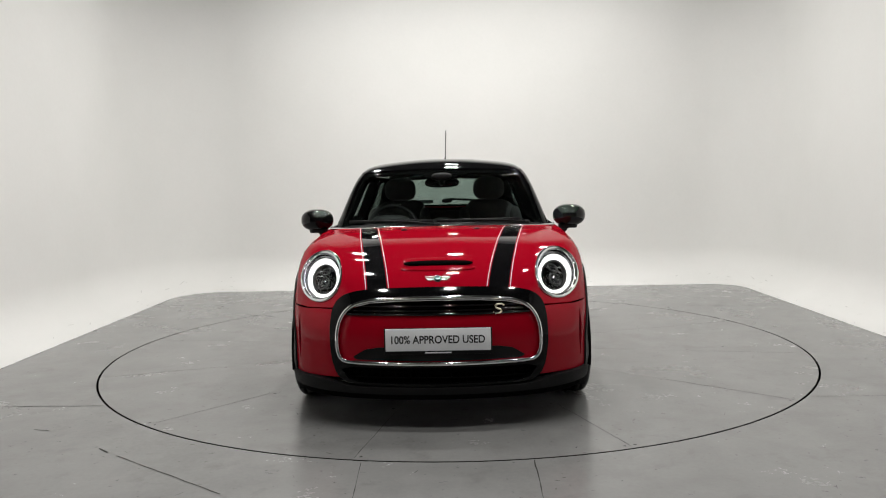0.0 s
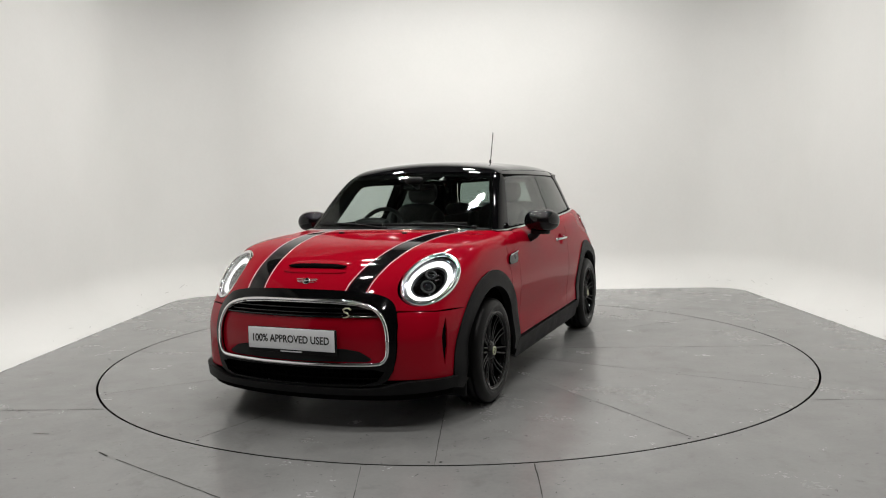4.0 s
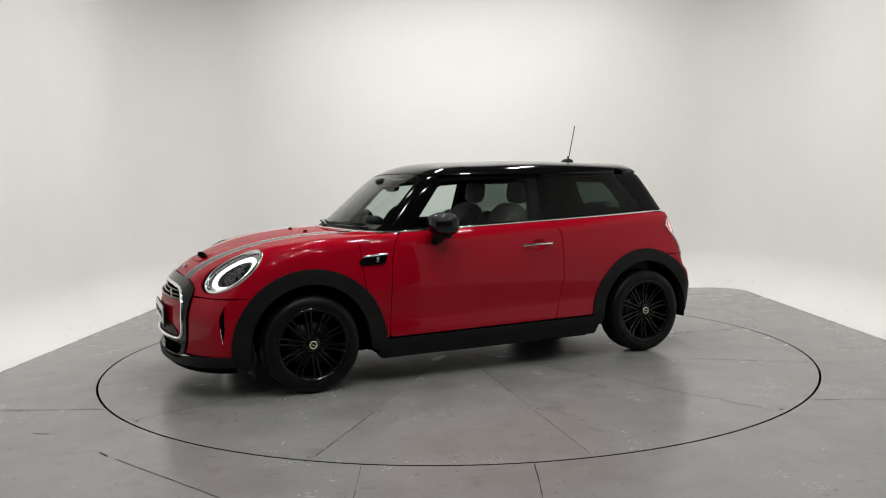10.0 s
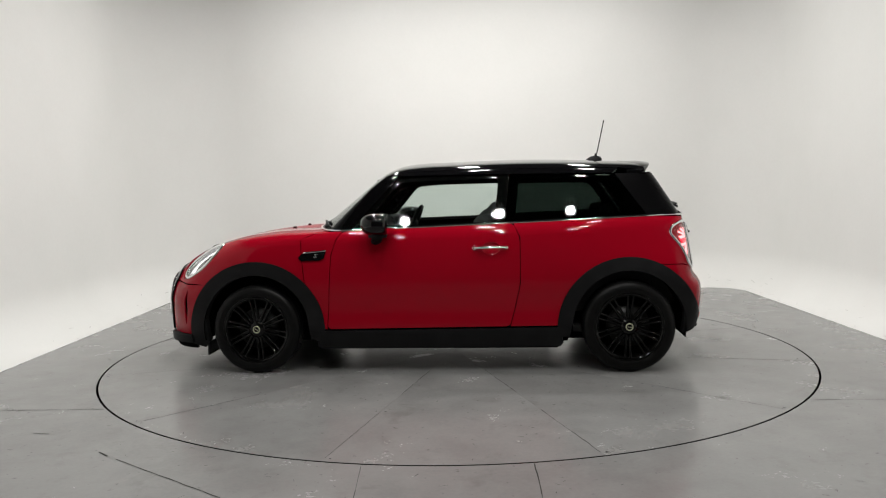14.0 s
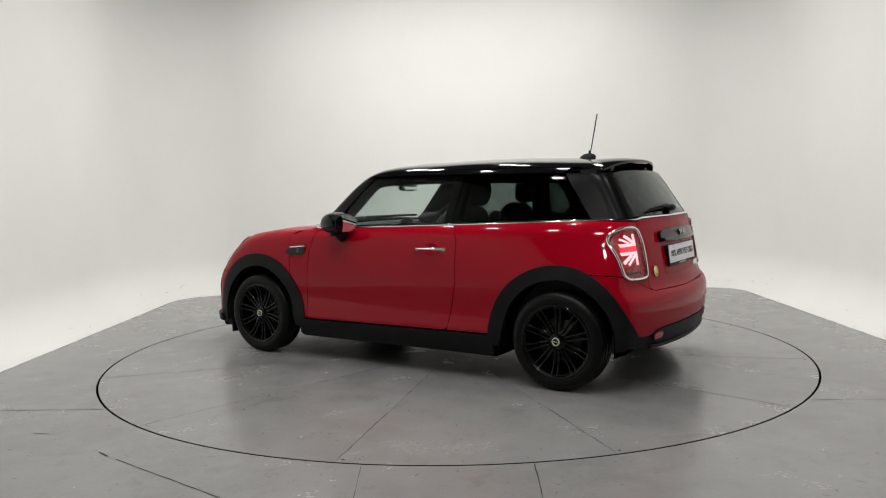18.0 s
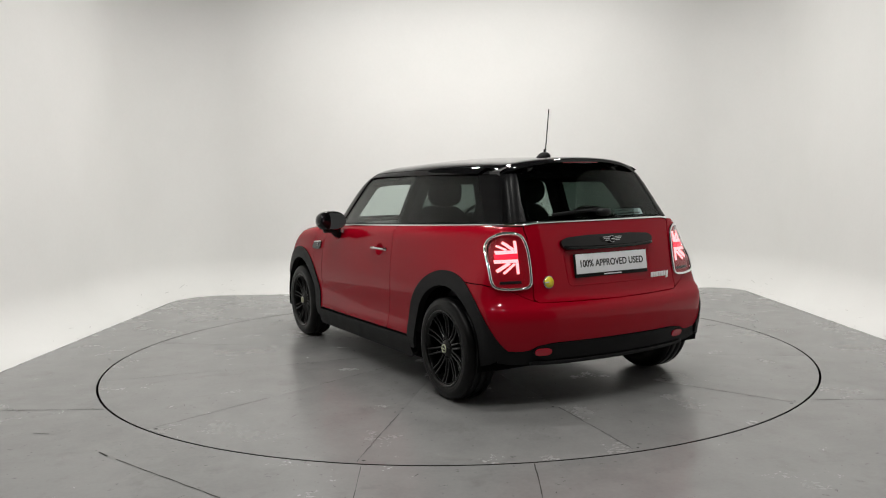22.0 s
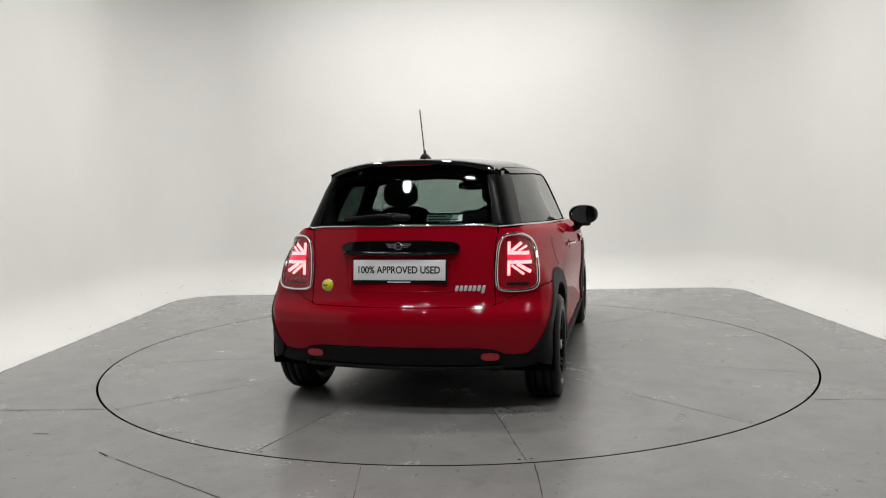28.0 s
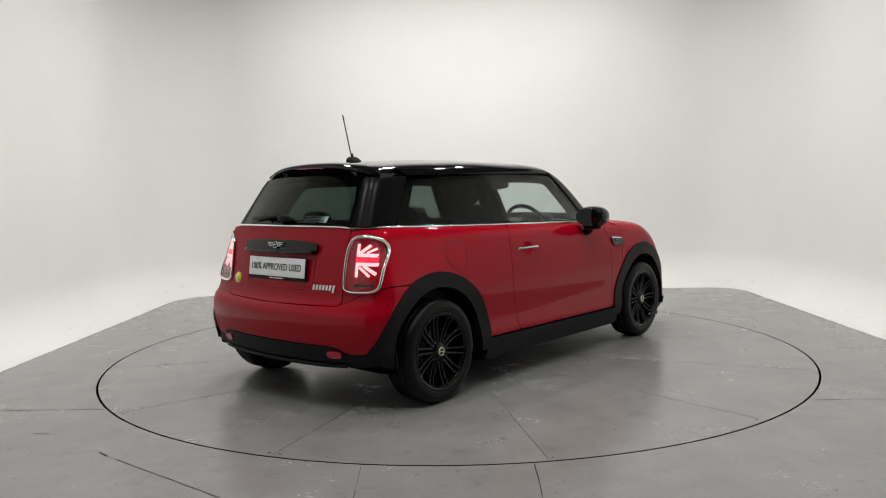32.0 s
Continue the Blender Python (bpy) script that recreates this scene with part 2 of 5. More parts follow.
def lower(x, y, z):
    """Signed form of the body below the waistline; negative inside."""
    y = np.abs(y)
    zz = z - (BELT(x) - 0.97) * ramp01(z, 0.6, 0.95)
    rear = np.clip((-0.4 - x) / 1.2, 0, 2)
    front = np.clip((x - 1.0) / 0.7, 0, 2)
    wide = SIDE(zz) - rear**2 * (0.02 + 0.11 * ramp01(z, 0.6, 1.0)) - (0.046 + 0.024 * ramp01(z, 0.48, 0.72)) * front**3
    top = z - (HOOD(x) - 0.05 * y**2)
    top = np.where(x < 0.3, z - 1.06 - 0.1 * (0.3 - x), top)
    k = 0.03 + 0.10 * ramp01(x, 0.6, 1.3)
    f = smax(y - wide, top, k)
    # the lamps sit back in the corners of the nose
    dent = 0.045 * ramp01(y, 0.42, 0.66) * ramp01(z, 0.46, 0.66) * (1 - ramp01(z, 0.66, 0.86)) * (1 - 0.5 * ramp01(y, 0.62, 0.78))
    nose = x - (NOSE(z) - 0.30 * y**2 - 0.6 * y**6 - dent)
    f = smax(f, nose, 0.10)
    tail = -x - (TAIL(z) - 0.20 * y**2 - 0.05 * y**6)
    return smax(f, tail, 0.12)


def lamp_face(x, y, z):
    """Signed form of the headlights' own flatter face, set into the nose."""
    plane = 0.62 * (x - (1.655 - 0.60 * (np.abs(y) - 0.621) - 1.127 * (z - 0.7555)))
    return 0.55 * plane + 0.45 * lower(x, y, z)


def upper(x, y, z):
    """Signed form of the glasshouse; negative inside."""
    y = np.abs(y)
    rear = np.clip((-0.4 - x) / 1.2, 0, 2)
    front = np.clip((x - 0.1) / 0.6, 0, 2)
    side = y - (0.722 - 0.40 * (z - 0.98) - 0.11 * rear**2 - 0.03 * front**2)
    roof = z - (ROOF(x) - 0.16 * y**2)
    f = smax(side, roof, 0.13)
    screen = (x - (0.93 - 1.285 * (z - 0.955) - (0.40 - 0.45 * (z - 0.955)) * y**2)) * 0.62
    f = smax(f, screen, 0.07)
    back = (-x - (1.700 - 0.66 * (z - 1.02) - 0.25 * y**2)) * 0.82
    return smax(f, back, 0.10)


def rays(chart, u, v):
    """Origins and directions of a chart's rays. side: (x, z); end: (y, z); top: (x, y); roll: (x, angle about the long axis); spin: (angle about a post, z)."""
    o, z, one = np.zeros((len(u), 3)), np.zeros(len(u)), np.ones(len(u))
    kind, at, sign = chart
    if kind == "side":
        return np.c_[u, z, v], np.c_[z, sign * one, z]
    if kind == "end":
        return np.c_[at * one, u, v], np.c_[sign * one, z, z]
    if kind == "top":
        return np.c_[u, v, at * one], np.c_[z, z, one]
    if kind == "roll":
        return np.c_[u, z, at * one], np.c_[z, np.cos(v / 0.6), np.sin(v / 0.6)]
    return np.c_[at * one, z, v], np.c_[sign * np.cos(u / 0.7), np.sin(u / 0.7), z]


def flat(chart, p):
    """Chart coordinates of 3D points."""
    kind, at, sign = chart
    p = np.asarray(p, float)
    if kind == "side":
        return p[:, [0, 2]]
    if kind == "end":
        return p[:, [1, 2]]
    if kind == "top":
        return p[:, [0, 1]]
    if kind == "roll":
        return np.c_[p[:, 0], np.arctan2(p[:, 2] - at, p[:, 1]) * 0.6]
    return np.c_[np.arctan2(p[:, 1], sign * (p[:, 0] - at)) * 0.7, p[:, 2]]


def shoot(form, chart, uv):
    """The points where a chart's rays leave the form, and the normals there."""
    uv = np.asarray(uv, float)
    o, d = rays(chart, uv[:, 0], uv[:, 1])
    grid = np.linspace(0, 2.2, 111)
    inside = np.stack([form(*(o + d * s).T) < 0 for s in grid])
    first = np.argmax(~inside, axis=0)
    lo, hi = grid[np.maximum(first - 1, 0)], grid[first]
    for _ in range(22):
        mid = (lo + hi) / 2
        hit = form(*(o + d * mid[:, None]).T) < 0
        lo, hi = np.where(hit, mid, lo), np.where(hit, hi, mid)
    p = o + d * lo[:, None]
    e = 2e-3
    n = np.stack([form(*(p + e * np.eye(3)[k]).T) - form(*(p - e * np.eye(3)[k]).T) for k in range(3)], 1)
    return p, n / np.linalg.norm(n, axis=1)[:, None]


def dense(pts, step=0.02, closed=True):
    pts = [np.asarray(p, float) for p in pts]
    out = []
    for a, b in zip(pts, pts[1:] + pts[:1] if closed else pts[1:]):
        n = max(1, int(math.ceil(np.linalg.norm(b - a) / step)))
        out += [a + (b - a) * i / n for i in range(n)]
    if not closed:
        out.append(pts[-1])
    return np.array(out)


def rounded(pts, r, n=6):
    """A polygon with its corners rounded off; r: one radius, or one a corner."""
    pts = [np.asarray(p, float) for p in pts]
    rs = r if isinstance(r, (list, tuple)) else [r] * len(pts)
    out = []
    for i, p in enumerate(pts):
        a, b = pts[i - 1], pts[(i + 1) % len(pts)]
        q = min(rs[i], 0.49 * np.linalg.norm(a - p), 0.49 * np.linalg.norm(b - p))
        if q < 1e-4:
            out.append(p)
            continue
        s, e = p + (a - p) / np.linalg.norm(a - p) * q, p + (b - p) / np.linalg.norm(b - p) * q
        out += [(1 - t) ** 2 * s + 2 * t * (1 - t) * p + t * t * e for t in np.linspace(0, 1, n)]
    return out


def oval(cx, cy, a, b, n=48, power=2.0, lean=0.0):
    out = []
    for i in range(n):
        t = math.tau * i / n
        c, s = math.cos(t), math.sin(t)
        k = (abs(c) ** power + abs(s) ** power) ** (-1 / power)
        x, y = a * c * k, b * s * k
        out.append((cx + x + lean * y, cy + y))
    return out


def arc(cx, cy, r, a, b, n=32):
    return [(cx + r * math.cos(radians(a + (b - a) * i / (n - 1))), cy + r * math.sin(radians(a + (b - a) * i / (n - 1)))) for i in range(n)]


def within(loop, p):
    """Which points lie inside a loop."""
    x, y = p[:, 0], p[:, 1]
    a, b = loop, np.roll(loop, -1, axis=0)
    hit = np.zeros(len(p), bool)
    for (ax, ay), (bx, by) in zip(a, b):
        if ay != by:
            hit ^= ((ay > y) != (by > y)) & (x < (bx - ax) * (y - ay) / (by - ay) + ax)
    return hit


def panel(name, form, chart, outline, mat, parent, holes=(), off=0.0, thick=0.012, step=0.035, label=""):
    """A piece of sheet on the form: its outline and holes in the chart's coordinates, with real thickness."""
    from mathutils.geometry import delaunay_2d_cdt
    loops = [dense(outline, step * 0.6)] + [dense(h, step * 0.6) for h in holes]
    pts, edges = [], []
    for lp in loops:
        k = len(pts)
        pts += [tuple(q) for q in lp]
        edges += [(k + i, k + (i + 1) % len(lp)) for i in range(len(lp))]
    rim = np.array(pts)
    lo, hi = loops[0].min(0), loops[0].max(0)
    gx, gy = np.meshgrid(np.arange(lo[0], hi[0], step), np.arange(lo[1], hi[1], step))
    gx[::2] += step / 2
    g = np.c_[gx.ravel(), gy.ravel()]
    keep = within(loops[0], g)
    for lp in loops[1:]:
        keep &= ~within(lp, g)
    g = g[keep]
    if len(g):
        far = np.array([np.min(np.hypot(*(rim - q).T)) > step * 0.45 for q in g])
        g = g[far]
    every = [Vector(q) for q in pts] + [Vector(q) for q in g]
    out, _, faces = delaunay_2d_cdt(every, edges, [], 0, 1e-6)[:3]
    uv = np.array([tuple(v) for v in out])
    tri = np.array([f for f in faces if len(f) == 3])
    mid = uv[tri].mean(1)
    good = within(loops[0], mid)
    for lp in loops[1:]:
        good &= ~within(lp, mid)
    tri = tri[good]
    p, n = shoot(form, chart, uv)
    fa = np.cross(p[tri[:, 1]] - p[tri[:, 0]], p[tri[:, 2]] - p[tri[:, 0]])
    flip = (fa * n[tri[:, 0]]).sum(1) < 0
    tri[flip] = tri[flip][:, ::-1]
    used, tri = np.unique(tri, return_inverse=True)
    tri = tri.reshape(-1, 3)
    p, n = p[used], n[used]
    N = len(p)
    front, back = p + n * off, p + n * (off - thick)
    count = {}
    for f in tri:
        for a, b in ((f[0], f[1]), (f[1], f[2]), (f[2], f[0])):
            count[(a, b)] = 1
    border = [e for e in count if (e[1], e[0]) not in count]
    verts = [front, back]
    normals = [n, -n]
    polys = [tuple(f) for f in tri] + [tuple(f[::-1] + N) for f in tri]
    base = 2 * N
    wall, walln = [], []
    for a, b in border:
        t = front[b] - front[a]
        w = np.cross(t, n[a])
        w = w / (np.linalg.norm(w) + 1e-9)
        wall += [front[a], front[b], back[b], back[a]]
        walln += [w] * 4
        polys.append((base + 1, base, base + 3, base + 2))
        base += 4
    verts = np.concatenate(verts + ([np.array(wall)] if wall else []))
    normals = np.concatenate(normals + ([np.array(walln)] if walln else []))
    me = bpy.data.meshes.new(name)
    me.from_pydata(verts.tolist(), [], [tuple(int(i) for i in f) for f in polys])
    me.update()
    me.shade_smooth()
    me.normals_split_custom_set_from_vertices(normals.tolist())
    return part_mesh(name, me, mat, parent, label, False)


def drawn(form, chart, uv, off=0.0, step=0.02, closed=True):
    """A 3D line on the form, and its normals."""
    p, n = shoot(form, chart, dense(uv, step, closed))
    return p + n * off, n


def trim(name, form, chart, uv, wide, high, mat, parent, off=0.0, closed=True, label="", step=0.02):
    p, n = drawn(form, chart, uv, off, step, closed)
    return part(name, sweep(p, wide, high, closed, 8, n), mat, parent, label)


def written(text, size, m, mat, parent, name="lettering", depth=0.0008, bold=0.0, width=0.0, tall=0.0):
    """Raised letters on the xz plane of m, fitted to a width and height."""
    cu = bpy.data.curves.new(name, "FONT")
    cu.body, cu.size, cu.align_x, cu.align_y, cu.extrude, cu.offset = text, size, "CENTER", "CENTER", depth, bold
    ob = new(name, cu)
    me = bpy.data.meshes.new_from_object(ob.evaluated_get(bpy.context.evaluated_depsgraph_get()))
    bpy.data.objects.remove(ob)
    co = np.array([v.co for v in me.vertices])
    lo, hi = co.min(0), co.max(0)
    sx, sy = (width / (hi[0] - lo[0]) if width else 1.0), (tall / (hi[1] - lo[1]) if tall else 1.0)
    me.transform(m @ Matrix.Rotation(radians(90), 4, "X") @ Matrix.Diagonal((sx, sy, 1, 1)) @ Matrix.Translation((-(lo[0] + hi[0]) / 2, -(lo[1] + hi[1]) / 2, 0)))
    return part_mesh(name, me, mat, parent, "", False)

# ---------- the studio: floor, turntable, curved white wall, ceiling ----------
RING = 2.514
FLOOR_X, BACK_L, BACK_R = 3.23, 3.39, 3.21


def ring_points(r, z, n=144):
    return [(r * math.cos(math.tau * i / n), r * math.sin(math.tau * i / n), z) for i in range(n)]


def studio_floor():
    bm = bmesh.new()
    n = 144
    inner = [bm.verts.new(p) for p in ring_points(RING + 0.007, 0.0, n)]
    deep = [bm.verts.new(p) for p in ring_points(RING + 0.007, -0.12, n)]
    outer = []
    for i in range(n):
        a = math.tau * i / n
        c, s = math.cos(a), math.sin(a)
        k = min(7.0 / max(abs(c), 1e-6), (7.0 if s > 0 else 9.5) / max(abs(s), 1e-6))
        outer.append(bm.verts.new((c * k, s * k, 0.0)))
    for i in range(n):
        j = (i + 1) % n
        bm.faces.new((inner[i], outer[i], outer[j], inner[j]))
        bm.faces.new((deep[i], inner[i], inner[j], deep[j]))
    bm.faces.new(deep)
    bmesh.ops.recalc_face_normals(bm, faces=bm.faces)
    ob = part("floor", bm, FLOOR, None, "", False)
    return tagged(ob, "grey painted studio floor with scuffs around the turntable", "floor", kind="structure")


floor_ob = studio_floor()
# added dark ring on the pit wall: paints in the shade of the gap
part("pit_edge", lathe([(RING + 0.0066, -0.0015), (RING + 0.0063, -0.0015), (RING + 0.0063, -0.11), (RING + 0.0066, -0.11), (RING + 0.0066, -0.0015)], 144, "Z"), DARK, floor_ob, "", False)


def floor_joint(a, b, wide=0.005):
    """A dark open joint or crack, a hair above the paint."""
    bm = bmesh.new()
    a, b = Vector(a), Vector(b)
    side = Vector((-(b - a).y, (b - a).x)).normalized() * wide / 2
    n = max(2, int((b - a).length / 0.06))
    rows = []
    for i in range(n + 1):
        p = a + (b - a) * i / n
        w = side * (0.35 + 0.65 * random.random())
        j = side * random.uniform(-0.6, 0.6)
        rows.append((bm.verts.new((p.x + w.x + j.x, p.y + w.y + j.y, 0.0012)), bm.verts.new((p.x - w.x + j.x, p.y - w.y + j.y, 0.0012))))
    for r, q in zip(rows, rows[1:]):
        bm.faces.new((r[0], r[1], q[1], q[0]))
    bmesh.ops.recalc_face_normals(bm, faces=bm.faces)
    return bm


def turntable():
    """A round table of twelve painted boards with hair-wide joints."""
    top = new("turntable")
    tagged(top, "round grey turntable of twelve painted wedge boards", "turntable")
    gap = 0.0006
    bm = bmesh.new()
    k = 14
    for z0, z1 in ((-0.045, 0.0),):
        ring = []
        for z in (z1, z0):
            pts = [(gap / math.sin(radians(15)) * math.cos(radians(15)), gap / math.sin(radians(15)) * math.sin(radians(15)), z)]
            for i in range(k + 1):
                a = radians(30.0 * i / k)
                a = min(max(a, gap / RING), radians(30) - gap / RING)
                pts.append(((RING - 0.007) * math.cos(a), (RING - 0.007) * math.sin(a), z))
            ring.append([bm.verts.new(p) for p in pts])
        bm.faces.new(ring[0])
        n = len(ring[0])
        for i in range(n):
            bm.faces.new((ring[0][i], ring[1][i], ring[1][(i + 1) % n], ring[0][(i + 1) % n]))
    bmesh.ops.recalc_face_normals(bm, faces=bm.faces)
    me = bpy.data.meshes.new("board")
    bm.to_mesh(me)
    bm.free()
    me.materials.append(FLOOR)
    for i in range(12):
        ob = new("board", me)
        ob.parent = top
        ob.matrix_local = Matrix.Rotation(radians(19.5 + 30 * i), 4, "Z")
    under = lathe([(0, -0.05), (RING - 0.02, -0.05), (RING - 0.02, -0.1), (0, -0.1)], 72, "Z")
    part("base", under, DARK, top, "", False)
    # matching dark ring round the boards, standing in for shade down the gap
    part("edge_seal", lathe([(RING - 0.0066, -0.0015), (RING - 0.0063, -0.0015), (RING - 0.0063, -0.045), (RING - 0.0066, -0.045), (RING - 0.0066, -0.0015)], 144, "Z"), DARK, top, "", False)
    return top


TABLE = turntable()


def seam_crack(angle, r0, r1, wide):
    """A worn, broken stretch of the joint between two boards."""
    bm = bmesh.new()
    out, side = Vector((math.cos(angle), math.sin(angle), 0)), Vector((-math.sin(angle), math.cos(angle), 0))
    r, last = r0, None
    while r < r1:
        w, j = wide * random.uniform(0.25, 1.0) / 2, wide * random.uniform(-0.5, 0.5)
        p = out * r + side * j
        row = [bm.verts.new(p + side * w + Vector((0, 0, 0.0008))), bm.verts.new(p - side * w + Vector((0, 0, 0.0008)))]
        if last:
            bm.faces.new((last[0], last[1], row[1], row[0]))
        last, r = row, r + random.uniform(0.02, 0.05)
    bmesh.ops.recalc_face_normals(bm, faces=bm.faces)
    return bm


def bolt_head(angle, r, s, rng):
    """A dirty bolt head beside a joint."""
    bm = bmesh.new()
    c = Vector((r * math.cos(angle) - s * 0.028 * math.sin(angle), r * math.sin(angle) + s * 0.028 * math.cos(angle), 0.0))
    k = rng.uniform(0.006, 0.011)
    ring = [bm.verts.new(c + Vector((k * rng.uniform(0.6, 1.2) * math.cos(t), k * rng.uniform(0.6, 1.2) * math.sin(t), 0.001))) for t in np.linspace(0, math.tau, 9)[:-1]]
    bm.faces.new(ring)
    return bm


JOINT = material("joint_grime", (0.045, 0.045, 0.043), 0.8)
JOINT.node_tree.nodes["Principled BSDF"].inputs["Specular IOR Level"].default_value = 0.0
BOLTS = random.Random(4)
for k in range(12):
    a = 19.5 + 30 * k
    strong = a in (49.5, 109.5, 139.5, 169.5, 199.5)
    part("board_joint", seam_crack(radians(a), 1.72, 2.49, 0.006 if strong else 0.0038), JOINT, TABLE, "", False)
    if a in (79.5, 109.5, 289.5):
        part("board_joint", seam_crack(radians(a), 0.7, 1.35, 0.005), JOINT, TABLE, "", False)
    for r in (1.70, 2.47):
        for s in (-1, 1):
            if BOLTS.random() < 0.7:
                part("bolt_head", bolt_head(radians(a), r, s, BOLTS), JOINT, TABLE, "", False)


for a, b, w in (((-3.2, -1.47), (-2.04, -1.50), 0.008), ((1.99, -1.57), (3.2, -1.62), 0.005), ((0.34, -2.51), (0.325, -3.4), 0.006),
                ((-0.434, -2.51), (-0.41, -3.4), 0.004), ((-1.60, -2.36), (-0.97, -2.84), 0.007), ((-2.22, -1.93), (-2.13, -1.95), 0.011),
                ((-1.73, -2.25), (-1.66, -2.31), 0.012), ((2.2, 1.72), (3.0, 1.60), 0.007), ((-2.1, 2.2), (-1.7, 2.5), 0.008)):
    part("floor_joint", floor_joint(a, b, w), JOINT, floor_ob, "", False)


def wall_line():
    """The wall's foot in plan, from the open end round the back: points and outward normals."""
    pts = []
    left, right, tight, wide = -3.225, 3.28, 0.36, 0.55
    lean = (BACK_R - BACK_L) / (right - left)

    def back(x):
        return BACK_L + lean * (x - left)
    for y in np.linspace(-4.6, back(left) - wide, 30):
        pts.append((left, y))
    for i in range(1, 13):
        a = radians(180 - 90 * i / 12)
        pts.append((left + wide + wide * math.cos(a), back(left) - wide + wide * math.sin(a)))
    for x in np.linspace(left + wide, right - tight, 24)[1:-1]:
        pts.append((x, back(x)))
    for i in range(0, 13):
        a = radians(90 - 90 * i / 12)
        pts.append((right - tight + tight * math.cos(a), back(right) - tight + tight * math.sin(a)))
    for y in np.linspace(back(right) - tight, -4.6, 30)[1:]:
        pts.append((right, y))
    return pts


def studio_wall():
    pts = wall_line()
    n = len(pts)
    cove = 0.42
    profile = [(0.0, 0.0)] + [(cove * math.sin(radians(a)), 0.004 + cove * (1 - math.cos(radians(a)))) for a in range(6, 91, 6)]
    profile += [(cove, z) for z in (0.8, 1.3, 1.9, 2.5, 3.0, 3.5, 4.0)]
    profile += [(cove - 0.25 * (1 - math.cos(radians(a))), 4.0 + 0.25 * math.sin(radians(a))) for a in (15, 30, 45, 60, 75, 90)]
    profile += [(cove - 0.10, 4.35), (cove + 0.15, 4.35), (cove + 0.15, -0.05), (0.0, -0.05)]
    bm = bmesh.new()
    rows = []
    for i, (x, y) in enumerate(pts):
        a, b = Vector(pts[max(i - 1, 0)]), Vector(pts[min(i + 1, n - 1)])
        t = (b - a).normalized()
        out = Vector((-t.y, t.x))
        rows.append([bm.verts.new((x + out.x * d, y + out.y * d, z)) for d, z in profile])
    for r, q in zip(rows, rows[1:]):
        for i in range(len(profile)):
            j = (i + 1) % len(profile)
            bm.faces.new((r[i], r[j], q[j], q[i]))
    bm.faces.new(rows[0])
    bm.faces.new(rows[-1][::-1])
    bmesh.ops.recalc_face_normals(bm, faces=bm.faces)
    ob = part("wall_cyclorama", bm, WALL)
    ob.data.set_sharp_from_angle(angle=radians(40))
    return tagged(ob, "seamless curved white studio wall with a coved foot", "wall", kind="structure")


studio_wall()


def hall():
    """The darker hall behind the camera, and the ceiling over all."""
    for name, c, s in (("wall_south", (0, -9.1, 2.25), (13.6, 0.2, 4.6)), ("wall_west", (-6.7, -2.2, 2.25), (0.2, 13.6, 4.6)),
                       ("wall_east", (6.7, -2.2, 2.25), (0.2, 13.6, 4.6)), ("wall_north", (0, 4.7, 2.25), (13.6, 0.2, 4.6))):
        tagged(part(name, boxed(*c, *s), HALL, None, "", False), "dark painted wall of the surrounding hall", "wall", kind="structure")
    tagged(part("ceiling", boxed(0, -2.2, 4.55, 13.6, 13.9, 0.2), CEILING, None, "", False), "dark ceiling above the studio", "ceiling", kind="structure")


hall()


def ceiling_lamp(x, y):
    top = new("ceiling_lamp")
    tagged(top, "round ceiling lamp with a pale metal housing", "lamp", "ceiling lamps")
    top.matrix_world = Matrix.Translation((x, y, LAMP_Z))
    shell = lathe([(0, 0.06), (0.10, 0.06), (0.14, 0.0), (0.14, -0.07), (0.13, -0.07), (0.125, -0.02), (0, -0.02)], 32, "Z")
    part("housing", shell, LAMP_SHELL, top)
    part("rod", lathe([(0, 0.055), (0.012, 0.055), (0.012, 0.252), (0, 0.252)], 12, "Z"), LAMP_SHELL, top)
    return top


first_lamp = ceiling_lamp(*LAMPS[0])
for lx, ly in LAMPS[1:]:
    copy_thing(first_lamp, Matrix.Translation((lx, ly, LAMP_Z)))


def scuffs(name, count, inner, outer, seed, parent, mat, y_low=-4.4, size=1.0):
    """Dark flecks, scrapes and chips on the paint, one sheet of stuff."""
    rng = random.Random(seed)
    bm = bmesh.new()
    made = 0
    while made < count:
        a, r = rng.uniform(0, math.tau), math.sqrt(rng.uniform(inner**2, outer**2))
        x, y = r * math.cos(a), r * math.sin(a)
        if inner > 1 and (abs(x) > FLOOR_X - 0.1 or y > 2.9 or y < y_low):
            continue
        made += 1
        long = rng.choice((0.006, 0.008, 0.010, 0.014, 0.02, 0.035)) * size
        wide = min(long * 0.6, rng.uniform(0.002, 0.006))
        turn = rng.uniform(0, math.tau)
        ring = []
        for k in range(8):
            t = math.tau * k / 8
            j = rng.uniform(0.5, 1.0)
            u, v = math.cos(t) * long / 2 * j, math.sin(t) * wide / 2 * j
            ring.append(bm.verts.new((x + u * math.cos(turn) - v * math.sin(turn), y + u * math.sin(turn) + v * math.cos(turn), 0.0009)))
        bm.faces.new(ring)
    bmesh.ops.recalc_face_normals(bm, faces=bm.faces)
    ob = part(name, bm, mat, parent, "", False)
    return tagged(ob, kind="stuff")


